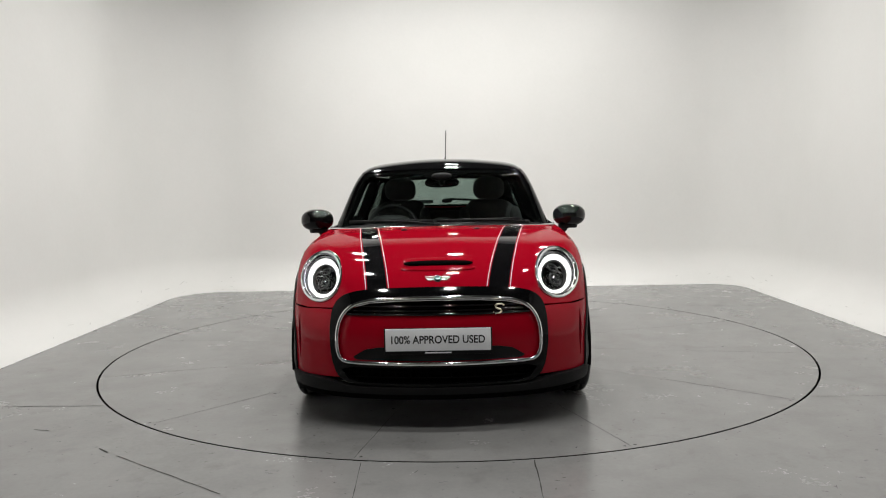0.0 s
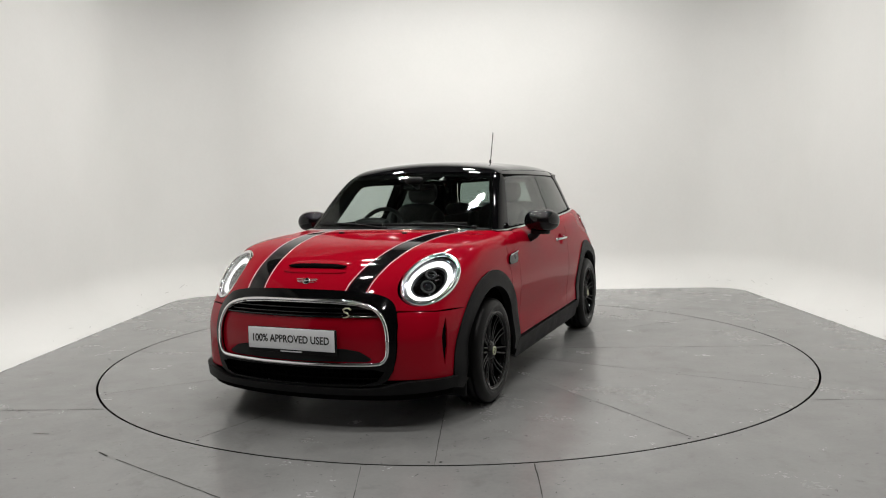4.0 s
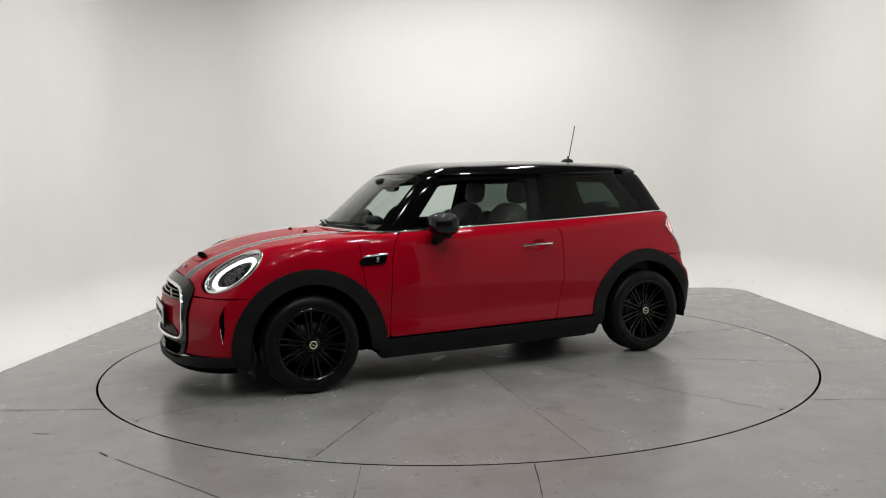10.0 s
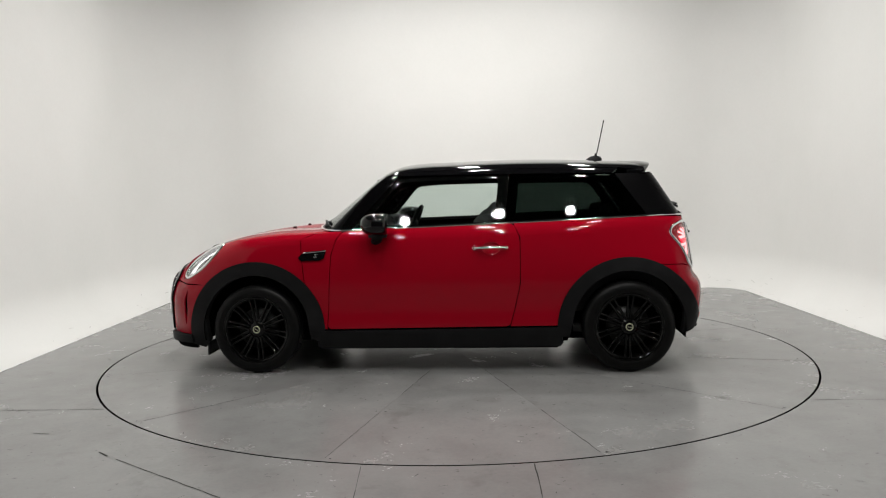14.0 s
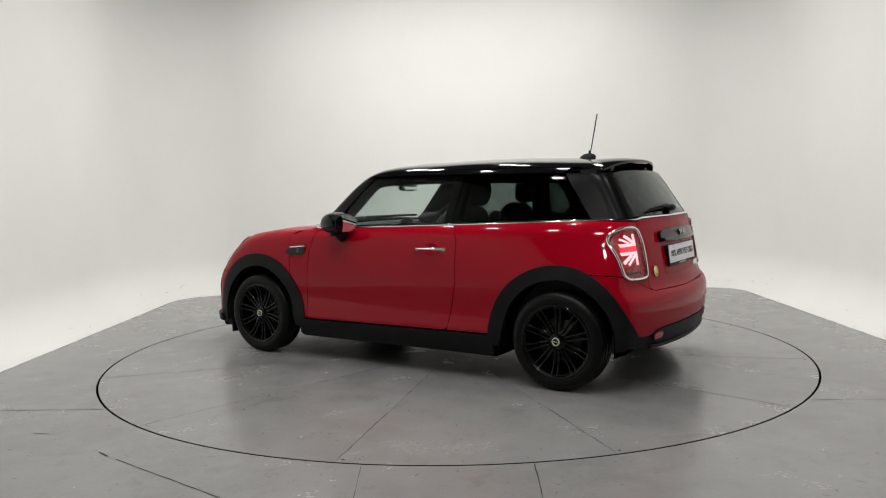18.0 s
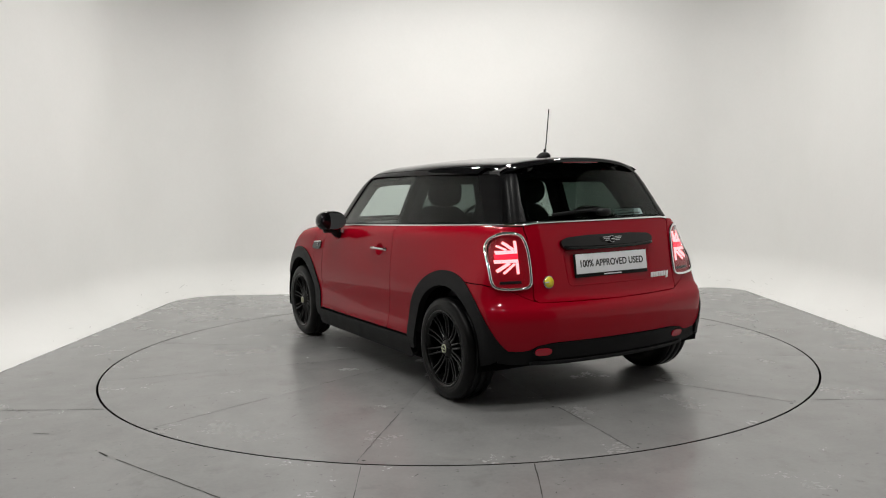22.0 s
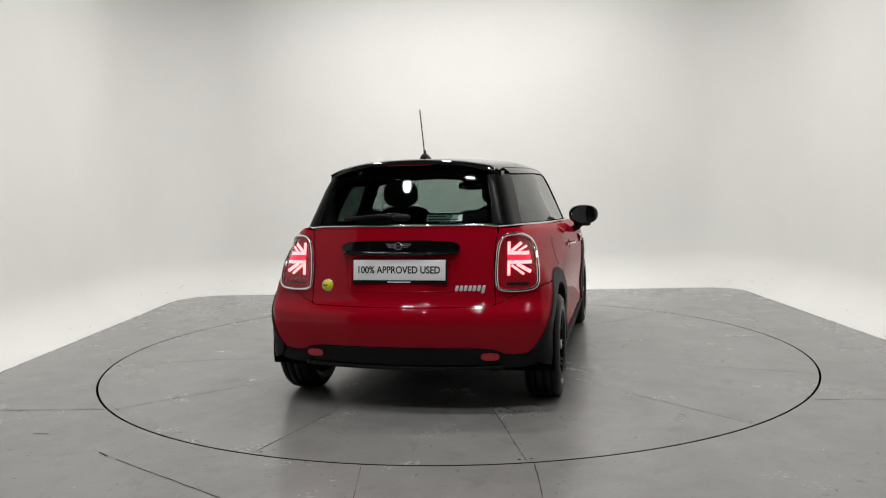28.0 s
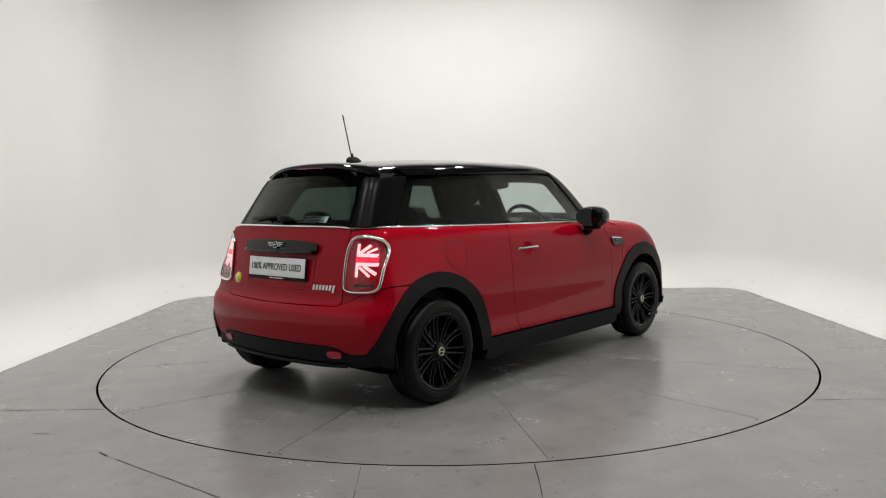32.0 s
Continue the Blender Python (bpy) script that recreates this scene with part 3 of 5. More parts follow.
SCUFF = mottle(material("scuff_grime", (0.05, 0.05, 0.048), 0.6), 5, (0.03, 0.03, 0.028), (0.08, 0.08, 0.075))
SCUFF.node_tree.nodes["Principled BSDF"].inputs["Specular IOR Level"].default_value = 0.0
scuffs("floor_scuffs", 300, RING + 0.05, 4.6, 5, floor_ob, SCUFF, size=1.6)
scuffs("board_scuffs", 260, 0.2, RING - 0.06, 9, TABLE, SCUFF, size=1.6)


def cove_crack(x, y0, y1, rise):
    """A hairline crack in the painted foot of the wall."""
    bm = bmesh.new()
    rows = []
    for i in range(15):
        y = y0 + (y1 - y0) * i / 14
        d = rise + 0.02 * math.sin(i * 1.3) * 0.3
        a = math.acos(1 - d / 0.42)
        w = 0.003 * (0.5 + 0.5 * random.random())
        rows.append([bm.verts.new((x - (0.42 * math.sin(b) - 0.002) * 1.0, y, 0.006 + 0.42 * (1 - math.cos(b)))) for b in (a - w, a + w)])
    for p, q in zip(rows, rows[1:]):
        bm.faces.new((p[0], p[1], q[1], q[0]))
    bmesh.ops.recalc_face_normals(bm, faces=bm.faces)
    return bm


part("wall_crack", cove_crack(-FLOOR_X, -0.55, 0.30, 0.075), JOINT, bpy.data.objects["wall_cyclorama"], "", False)



def foot_line():
    """The thin dirty joint between floor and wall, broken and uneven."""
    rng = random.Random(17)
    bm = bmesh.new()
    line = [Vector(q) for q in wall_line()]
    fine = [a.lerp(b, k / 4) for a, b in zip(line, line[1:]) for k in range(4)]
    last = None
    for a, b in zip(fine, fine[1:]):
        t = (b - a).normalized()
        inward = Vector((t.y, -t.x))
        w = rng.uniform(0.002, 0.009)
        row = [bm.verts.new((a.x + inward.x * 0.001, a.y + inward.y * 0.001, 0.0016)), bm.verts.new((a.x + inward.x * w, a.y + inward.y * w, 0.0016))]
        if last and rng.random() < 0.93:
            bm.faces.new((last[0], last[1], row[1], row[0]))
        last = row
    bmesh.ops.recalc_face_normals(bm, faces=bm.faces)
    part("wall_joint", bm, JOINT, floor_ob, "", False)


foot_line()


def foot_marks(count, seed):
    """Grey shoe marks and rubbed spots on the wall's coved foot, one sheet of stuff."""
    rng = random.Random(seed)
    line = wall_line()
    bm = bmesh.new()
    for _ in range(count):
        i = rng.randrange(18, len(line) - 19)
        a, b = Vector(line[i]), Vector(line[i + 1])
        t = (b - a).normalized()
        out = Vector((-t.y, t.x))
        at, lift = a.lerp(b, rng.random()), rng.uniform(0.08, 0.9) ** 1.6
        long, wide, lean = rng.uniform(0.01, 0.06), rng.uniform(0.002, 0.007), rng.uniform(-0.6, 0.6)
        ring = []
        for k in range(8):
            c, w = math.cos(math.tau * k / 8) * long * rng.uniform(0.6, 1), math.sin(math.tau * k / 8) * wide * rng.uniform(0.6, 1)
            g = lift + (w + c * lean) / 0.42
            g = min(max(g, 0.02), 1.4)
            d, z = 0.42 * math.sin(g) - 0.003 * math.sin(g), 0.0075 + 0.42 * (1 - math.cos(g))
            p = at + t * c + out * d
            ring.append(bm.verts.new((p.x, p.y, z)))
        bm.faces.new(ring)
    bmesh.ops.recalc_face_normals(bm, faces=bm.faces)
    return tagged(part("wall_scuffs", bm, RUBBED, bpy.data.objects["wall_cyclorama"], "", False), kind="stuff")


RUBBED = mottle(material("rubbed_wall_paint", (0.6, 0.6, 0.58), 0.8), 6, (0.52, 0.52, 0.50), (0.68, 0.68, 0.66))
foot_marks(85, 21)

# ---------- the car ----------
CAR = new("car")
tagged(CAR, "red three-door hatchback with black roof and black bonnet stripes", "car")
WB = 1.2475
SIDES = (1, -1)


def both(side):
    return ("side", 0.0, side)


FRONT_SPIN, REAR_SPIN = ("spin", 1.0, 1), ("spin", -1.0, -1)
BONNET_CHART = ("roll", 0.45, 1)
FRONT_END, REAR_END = ("end", 1.0, 1), ("end", -1.0, -1)


def on(form, chart, uv, step=0.03, closed=False):
    return shoot(form, chart, dense(uv, step, closed))[0]


ARCH_F = (WB, 0.285, 0.476)
ARCH_R = (-WB, 0.290, 0.466)
HOOD_REAR = [(0.755, 0.690), (0.80, 0.60), (0.86, 0.45), (0.905, 0.25), (0.925, 0.0)]
HANDLE_CUP = oval(-0.352, 0.830, 0.060, 0.041, 32)
LAMP_AT = (0.630, 0.754)
LAMP_F = oval(*LAMP_AT, 0.126, 0.124, 56)


def mirrored(p):
    p = np.array(p)
    p[:, 1] *= -1
    return p


def bonnet():
    """Clamshell bonnet: over the top, down to both wheel arches and round the lamps."""
    arch = arc(*ARCH_F, 137, 42, 26)
    side = [(0.93, 0.90), (0.925, 0.80), (0.905, 0.62)] + arch
    left = on(lower, both(1), side, 0.03)
    ring = [(0.70, 0.607), (0.60, 0.612), (0.532, 0.618), (0.508, 0.647), (0.466, 0.685), (0.38, 0.706), (0.22, 0.714), (0.0, 0.717)]
    nose = on(lower, FRONT_END, ring, 0.02)
    back = on(lower, ("top", 0.5, 1), HOOD_REAR[::-1], 0.03)
    back = back[:-1]
    uv_back, uv_side, uv_nose = (flat(BONNET_CHART, q) for q in (back, left, nose))
    half = np.concatenate([uv_back[1:], uv_side, uv_nose[:-1]])
    mid = math.pi / 2 * 0.6
    other = half[::-1].copy()
    other[:, 1] = 2 * mid - other[:, 1]
    outline = np.concatenate([uv_back[:1], half, uv_nose[-1:], other])
    hole = flat(BONNET_CHART, on(lower, FRONT_END, LAMP_F, 0.02, True))
    hole2 = hole.copy()
    hole2[:, 1] = 2 * mid - hole2[:, 1]
    return panel("bonnet", lower, BONNET_CHART, outline, RED, CAR, [hole, hole2], 0.0, 0.01, 0.028)


BONNET = bonnet()

for s in SIDES:
    ch = both(s)
    # side scuttle between bonnet and door
    arch = arc(*ARCH_F, 178, 138, 12)
    panel("scuttle_panel", lower, ch, [(0.757, 0.302)] + arch + [(0.900, 0.62), (0.920, 0.80), (0.925, 0.90), (0.90, 0.935), (0.80, BELT(0.8) + 0.0), (0.655, BELT(0.655) - 0.004), (0.69, 0.90), (0.722, 0.80), (0.735, 0.62), (0.745, 0.45)], RED, CAR)
    # door skin
    door = panel("door", lower, ch, rounded([(0.752, 0.302), (0.740, 0.45), (0.730, 0.62), (0.717, 0.80), (0.685, 0.90), (0.650, BELT(0.65) - 0.003), (-0.06, BELT(-0.06)), (-0.500, BELT(-0.5)),
                 (-0.541, 0.90), (-0.540, 0.60), (-0.505, 0.44), (-0.470, 0.312)], 0.03), RED, CAR, [HANDLE_CUP], 0.0, 0.012, 0.035)
    # rear quarter, down to the bumper joint
    low = [(-0.475, 0.312), (-0.510, 0.44), (-0.545, 0.60), (-0.546, 0.90), (-0.505, BELT(-0.505))]
    top = [(x, float(BELT(x))) for x in np.linspace(-0.62, -1.42, 9)]
    panel("rear_quarter", lower, ch, low + top + [(-1.46, 0.995), (-1.52, 0.93), (-1.565, 0.82), (-1.60, 0.708), (-1.455, 0.709)] + arc(*ARCH_R, 116, 3, 40), RED, CAR)


def sym(half):
    """A closed outline from a half given as (y, z) from the middle outwards and back to the middle."""
    return half + [(-y, z) for y, z in half[::-1] if abs(y) > 1e-6]


# dark inner skin behind the joints, open at the wheels and above the waist
for s in SIDES:
    ch = both(s)
    foot = [(0.80, 0.20), (0.88, 0.24)] + arc(WB, 0.304, 0.376, 170, 12, 24) + [(1.62, 0.22), (1.70, 0.22), (1.70, 0.58), (1.55, 0.80), (0.9, 0.885), (0.66, 0.93), (-1.40, 0.985), (-1.56, 0.80), (-1.63, 0.60), (-1.63, 0.25)]
    panel("inner_skin", lower, ch, foot + arc(-WB, 0.304, 0.376, 170, 10, 24) + [(-0.85, 0.2)], DARK, CAR, (), -0.022, 0.006, 0.06)
panel("firewall_skin", lower, ("top", 0.5, 1), [(0.95, -0.62), (0.95, 0.62), (1.5, 0.55), (1.8, 0.40), (1.8, -0.40), (1.5, -0.55)], DARK, CAR, (), -0.022, 0.006, 0.06)
panel("nose_skin", lower, FRONT_END, sym([(0.0, 0.70), (0.45, 0.68), (0.60, 0.58), (0.66, 0.45), (0.62, 0.24), (0.0, 0.20)]), DARK, CAR, (), -0.05, 0.006, 0.06)
panel("tail_skin", lower, REAR_END, sym([(0.0, 0.98), (0.52, 0.97), (0.55, 0.6), (0.60, 0.28), (0.0, 0.25)]), DARK, CAR, (), -0.03, 0.006, 0.06)


def eased(loop, rounds=2):
    """Cuts the corners of a closed outline until it runs smoothly."""
    for _ in range(rounds):
        loop = [(a[0] * k + b[0] * (1 - k), a[1] * k + b[1] * (1 - k)) for a, b in zip(loop, loop[1:] + loop[:1]) for k in (0.75, 0.25)]
    return loop


LAMP_INSIDE = material("lamp_inside", (0.03, 0.03, 0.032), 0.35, 0.6)
BRASS = material("brass_badge", (0.62, 0.57, 0.44), 0.3, 1.0)
LAMP_CHROME = material("lamp_reflector", (0.5, 0.5, 0.52), 0.15, 1.0)
PROJECTOR = material("projector_glass", (0.012, 0.013, 0.016), 0.06, 0.0, 1.0)

# ---- nose ----
RING_OUT = [(0.0, 0.712), (0.22, 0.709), (0.38, 0.701), (0.470, 0.682), (0.514, 0.650), (0.535, 0.612), (0.546, 0.55), (0.549, 0.45), (0.543, 0.38), (0.529, 0.315), (0.500, 0.264), (0.43, 0.242), (0.0, 0.236)]
RING_IN = [(0.0, 0.662), (0.20, 0.661), (0.34, 0.652), (0.43, 0.630), (0.48, 0.585), (0.505, 0.52), (0.510, 0.45), (0.505, 0.395), (0.485, 0.362), (0.44, 0.352), (0.0, 0.350)]
INTAKE = [(0.0, 0.332), (0.44, 0.330), (0.49, 0.315), (0.455, 0.268), (0.40, 0.252), (0.0, 0.248)]
panel("grille_surround", lower, FRONT_END, eased(sym(RING_OUT)), PILLAR_BLACK, CAR, [eased(sym(RING_IN)), sym(INTAKE)], 0.012, 0.03, 0.03, "gloss black grille surround")
grille = panel("grille", lower, FRONT_END, sym([(0.0, 0.662), (0.34, 0.652), (0.43, 0.630), (0.475, 0.592), (0.0, 0.592)]), DARK, CAR, (), -0.03, 0.004, 0.04, "dark upper grille opening")
for z in (0.612, 0.634):
    trim("grille_bar", lower, FRONT_END, [(-0.44, z), (0.44, z)], 0.006, 0.010, BLACK_GLOSS, grille, -0.012, False)
trim("grille_lip", lower, FRONT_END, [(-0.475, 0.592), (0.475, 0.592)], 0.006, 0.008, BLACK_GLOSS, grille, 0.0, False)
panel("grille_panel", lower, FRONT_END, sym([(0.0, 0.588), (0.478, 0.588), (0.50, 0.52), (0.506, 0.45), (0.50, 0.398), (0.48, 0.366), (0.43, 0.357), (0.0, 0.355)]), RED, CAR, (), -0.004, 0.01, 0.03, "red blanking panel inside the grille")
panel("duct_panel", lower, FRONT_END, rounded(sym([(0.0, 0.432), (0.30, 0.430), (0.37, 0.418), (0.435, 0.378), (0.41, 0.366), (0.0, 0.362)]), 0.012), BLACK_TRIM, CAR, (), 0.002, 0.01, 0.03, "black lower duct panel")
chrome_loop = eased(sym(RING_IN))
trim("grille_ring", lower, FRONT_END, chrome_loop, 0.0105, 0.011, CHROME, CAR, 0.012, True, "chrome grille ring")
trim("grille_brow", lower, FRONT_END, [(-0.47, 0.598), (-0.43, 0.628), (-0.34, 0.649), (-0.20, 0.658), (0.0, 0.660), (0.20, 0.658), (0.34, 0.649), (0.43, 0.628), (0.47, 0.598)], 0.012, 0.010, CHROME, CAR, 0.004, False, "chrome upper grille brow")
panel("lower_intake", lower, FRONT_END, sym(INTAKE), DARK, CAR, (), -0.03, 0.004, 0.04)
for z in (0.274, 0.304):
    trim("intake_bar", lower, FRONT_END, [(-0.46, z), (0.46, z)], 0.004, 0.006, DARK, CAR, -0.014, False)
for i in range(22):
    y = -0.42 + 0.84 * i / 21
    trim("intake_slat", lower, FRONT_END, [(y, 0.252), (y, 0.330)], 0.0025, 0.004, DARK, CAR, -0.016, False)


def squiggle(w, h, m, r, mat, parent, name="s_shape"):
    """A curled bar in the letter-like shape of the car's silver badges."""
    pts = [(0.5, 0.34), (0.25, 0.5), (-0.2, 0.48), (-0.42, 0.3), (-0.25, 0.08), (0.2, -0.06), (0.4, -0.26), (0.15, -0.48), (-0.25, -0.5), (-0.5, -0.36)]
    path = [m @ Vector((x * w + 0.18 * z * h, 0, z * h)) for x, z in pts]
    return part(name, sweep(path, r, r, False, 6), mat, parent, "silver curled badge")


FACE_F = Matrix.Rotation(radians(90), 4, "Z")
FACE_R = Matrix.Rotation(radians(-90), 4, "Z")
squiggle(0.048, 0.048, Matrix.Translation((2.006, 0.303, 0.614)) @ FACE_F, 0.0045, BRASS, grille)

for s in SIDES:
    ch = both(s)

    def flip(pts):
        return [(s * y, z) for y, z in pts]
    # bumper corner
    ring_edge = on(lower, FRONT_END, flip([(0.539, 0.608), (0.552, 0.55), (0.555, 0.45), (0.548, 0.38), (0.531, 0.313), (0.500, 0.270)]))
    arch_edge = on(lower, ch, arc(*ARCH_F, -3, 42, 14))
    seam = on(lower, FRONT_END, flip([(0.70, 0.600), (0.62, 0.605)]))
    outline = np.concatenate([flat(FRONT_SPIN, q) for q in (ring_edge, arch_edge, seam)])
    slot = rounded([(0.742, 0.575), (0.751, 0.50), (0.751, 0.42), (0.742, 0.320), (0.735, 0.40), (0.733, 0.48)], 0.01)
    hole = flat(FRONT_SPIN, on(lower, FRONT_END, flip(slot), 0.01, True))
    panel("front_bumper", lower, FRONT_SPIN, outline, RED, CAR, [hole], 0.0, 0.012, 0.03, "red front bumper corner with a slit vent")
    panel("bumper_vent", lower, FRONT_SPIN, hole, DARK, CAR, (), -0.018, 0.004, 0.02)
    # headlight
    back = panel("headlight", lamp_face, FRONT_END, flip(oval(*LAMP_AT, 0.123, 0.121, 48)), RIM_BLACK, CAR, (), -0.050, 0.004, 0.03, "round headlight with a lit white ring")
    trim("chrome_bezel", lamp_face, FRONT_END, flip(oval(*LAMP_AT, 0.118, 0.116, 64)), 0.0125, 0.016, CHROME, back, -0.002, True, "chrome bezel")
    panel("reflector_bowl", lamp_face, FRONT_END, flip(oval(*LAMP_AT, 0.110, 0.108, 48)), LAMP_CHROME, back, [flip(oval(*LAMP_AT, 0.097, 0.095, 48))], -0.012, 0.034, 0.02)
    panel("light_ring", lamp_face, FRONT_END, flip(oval(*LAMP_AT, 0.095, 0.093, 56)), HEAD_GLOW, back, [flip(oval(*LAMP_AT, 0.079, 0.077, 48))], -0.022, 0.012, 0.02, "glowing white ring light")
    panel("inner_bowl", lamp_face, FRONT_END, flip(oval(*LAMP_AT, 0.079, 0.077, 48)), LAMP_INSIDE, back, [flip(oval(*LAMP_AT, 0.070, 0.068, 48))], -0.028, 0.024, 0.02)
    panel("lens", lamp_face, FRONT_END, flip(oval(*LAMP_AT, 0.112, 0.110, 48)), LENS, back, (), 0.006, 0.003, 0.03, "clear lamp lens")
    p, n = shoot(lamp_face, FRONT_END, np.array(flip([(0.632, 0.730), (0.624, 0.790)])))
    for q, m, r in zip(p, n, (0.030, 0.022)):
        part("projector", blob(q - m * 0.046, (r, r, r), 2.0, 20, 12), PROJECTOR, back)
        part("projector_ring", lathe([(r + 0.005, -0.004), (r + 0.010, 0.004), (r + 0.005, 0.008), (r - 0.002, 0.004), (r + 0.005, -0.004)], 28, "Y", Matrix.Translation(q - m * 0.028) @ Vector(m).to_track_quat("Y", "Z").to_matrix().to_4x4()), LAMP_INSIDE, back)
    for k, dz in ((0, 0.0), (0, -0.026)):
        part("lamp_bar", sweep([p[1] - n[1] * 0.020 + np.array((0.02 * k, -s * 0.050, dz)), p[1] - n[1] * 0.024 + np.array((0, s * 0.045, dz))], 0.004, 0.003), LAMP_CHROME, back)
    # bonnet stripe with pale pin lines
    deck = ("top", 0.5, 1)
    inner, outer = [(0.885, 0.412), (1.3, 0.358), (1.6, 0.312), (1.922, 0.257)], [(0.845, 0.512), (1.3, 0.456), (1.6, 0.411), (1.902, 0.360)]
    panel("bonnet_stripe", lower, deck, [(x, s * y) for x, y in inner + outer[::-1]], BLACK_GLOSS, CAR, (), 0.0015, 0.002, 0.03, "black vinyl bonnet stripe")
    for edge, d in ((inner, -0.008), (outer, 0.008)):
        trim("pin_line", lower, deck, [(x, s * (y + d)) for x, y in edge], 0.0017, 0.0012, PLATE_WHITE, CAR, 0.001, False, "thin pale stripe edging")

# splitter and cladding of unpainted plastic
lip_side = {s: on(lower, both(s), [(1.71, 0.262), (1.71, 0.175)], 0.05) for s in SIDES}
lip = [flat(FRONT_SPIN, lip_side[s]) for s in SIDES]
u0 = float(abs(lip[0][0, 0]))
top_edge = [(u, 0.232 + 0.030 * float(ramp01(abs(u), 0.28, 0.42))) for u in np.linspace(u0, -u0, 40)]
low_edge = [(u, 0.198 + 0.01 * (abs(u) / u0) ** 4) for u in np.linspace(-u0, u0, 40)]
panel("front_lip", lower, FRONT_SPIN, top_edge + low_edge, BLACK_TRIM, CAR, (), 0.024, 0.04, 0.03, "black plastic front lip")
panel("under_tray", lower, FRONT_SPIN, [(u, 0.206) for u in np.linspace(u0, -u0, 30)] + [(u, 0.160) for u in np.linspace(-u0, u0, 30)], DARK, CAR, (), -0.008, 0.02, 0.04)

for s in SIDES:
    ch = both(s)
    cx, cz, r = ARCH_F
    claw = arc(cx, cz, r, 179, 2, 44) + [(1.715, 0.20), (1.62, 0.175), (1.585, 0.22)] + arc(WB, 0.304, 0.365, 12, 168, 36) + [(0.87, 0.24), (0.80, 0.22), (0.772, 0.24)]
    panel("arch_trim", lower, ch, claw, BLACK_TRIM, CAR, (), 0.009, 0.045, 0.03, "black plastic wheel arch trim")
    cx, cz, r = ARCH_R
    claw = arc(cx, cz, r, 2, 171, 44) + [(-1.700, 0.335), (-1.685, 0.300), (-1.655, 0.278), (-1.59, 0.258)] + arc(-WB, 0.304, 0.365, 166, 10, 36) + [(-0.86, 0.24), (-0.80, 0.24)]
    panel("arch_trim", lower, ch, claw, BLACK_TRIM, CAR, (), 0.009, 0.045, 0.03, "black plastic wheel arch trim")
    panel("sill", lower, ch, [(0.800, 0.288), (-0.795, 0.303), (-0.82, 0.20), (-0.80, 0.175), (0.80, 0.168), (0.83, 0.19)], BLACK_TRIM, CAR, (), 0.010, 0.04, 0.04, "black plastic sill")

# ---- glasshouse ----
SCREEN = ("end", -0.2, 1)
BACKLIGHT = ("end", -0.8, -1)
wind = sym([(0.0, 0.968), (0.25, 0.966), (0.50, 0.960), (0.655, 0.952), (0.645, 0.99), (0.60, 1.15), (0.548, 1.29), (0.525, 1.318), (0.40, 1.330), (0.20, 1.336), (0.0, 1.338)])
panel("windscreen", upper, SCREEN, wind, WINDSCREEN, CAR, (), 0.0, 0.005, 0.035, "tinted windscreen")
frit_in = sym([(0.0, 0.985), (0.30, 0.984), (0.60, 0.976), (0.625, 1.0), (0.582, 1.15), (0.530, 1.285), (0.50, 1.302), (0.20, 1.316), (0.12, 1.309), (0.10, 1.285), (0.0, 1.28)])
panel("windscreen_border", upper, SCREEN, wind, DARK, CAR, [frit_in], -0.007, 0.003, 0.035, "black printed windscreen border")
panel("cowl_grille", upper, SCREEN, sym([(0.0, 0.988), (0.30, 0.986), (0.50, 0.980), (0.635, 0.968), (0.655, 0.950), (0.50, 0.956), (0.0, 0.962)]), BLACK_TRIM, CAR, (), 0.007, 0.012, 0.03, "black plastic cowl below the windscreen")
SPIN_A = ("spin", 0.0, 1)
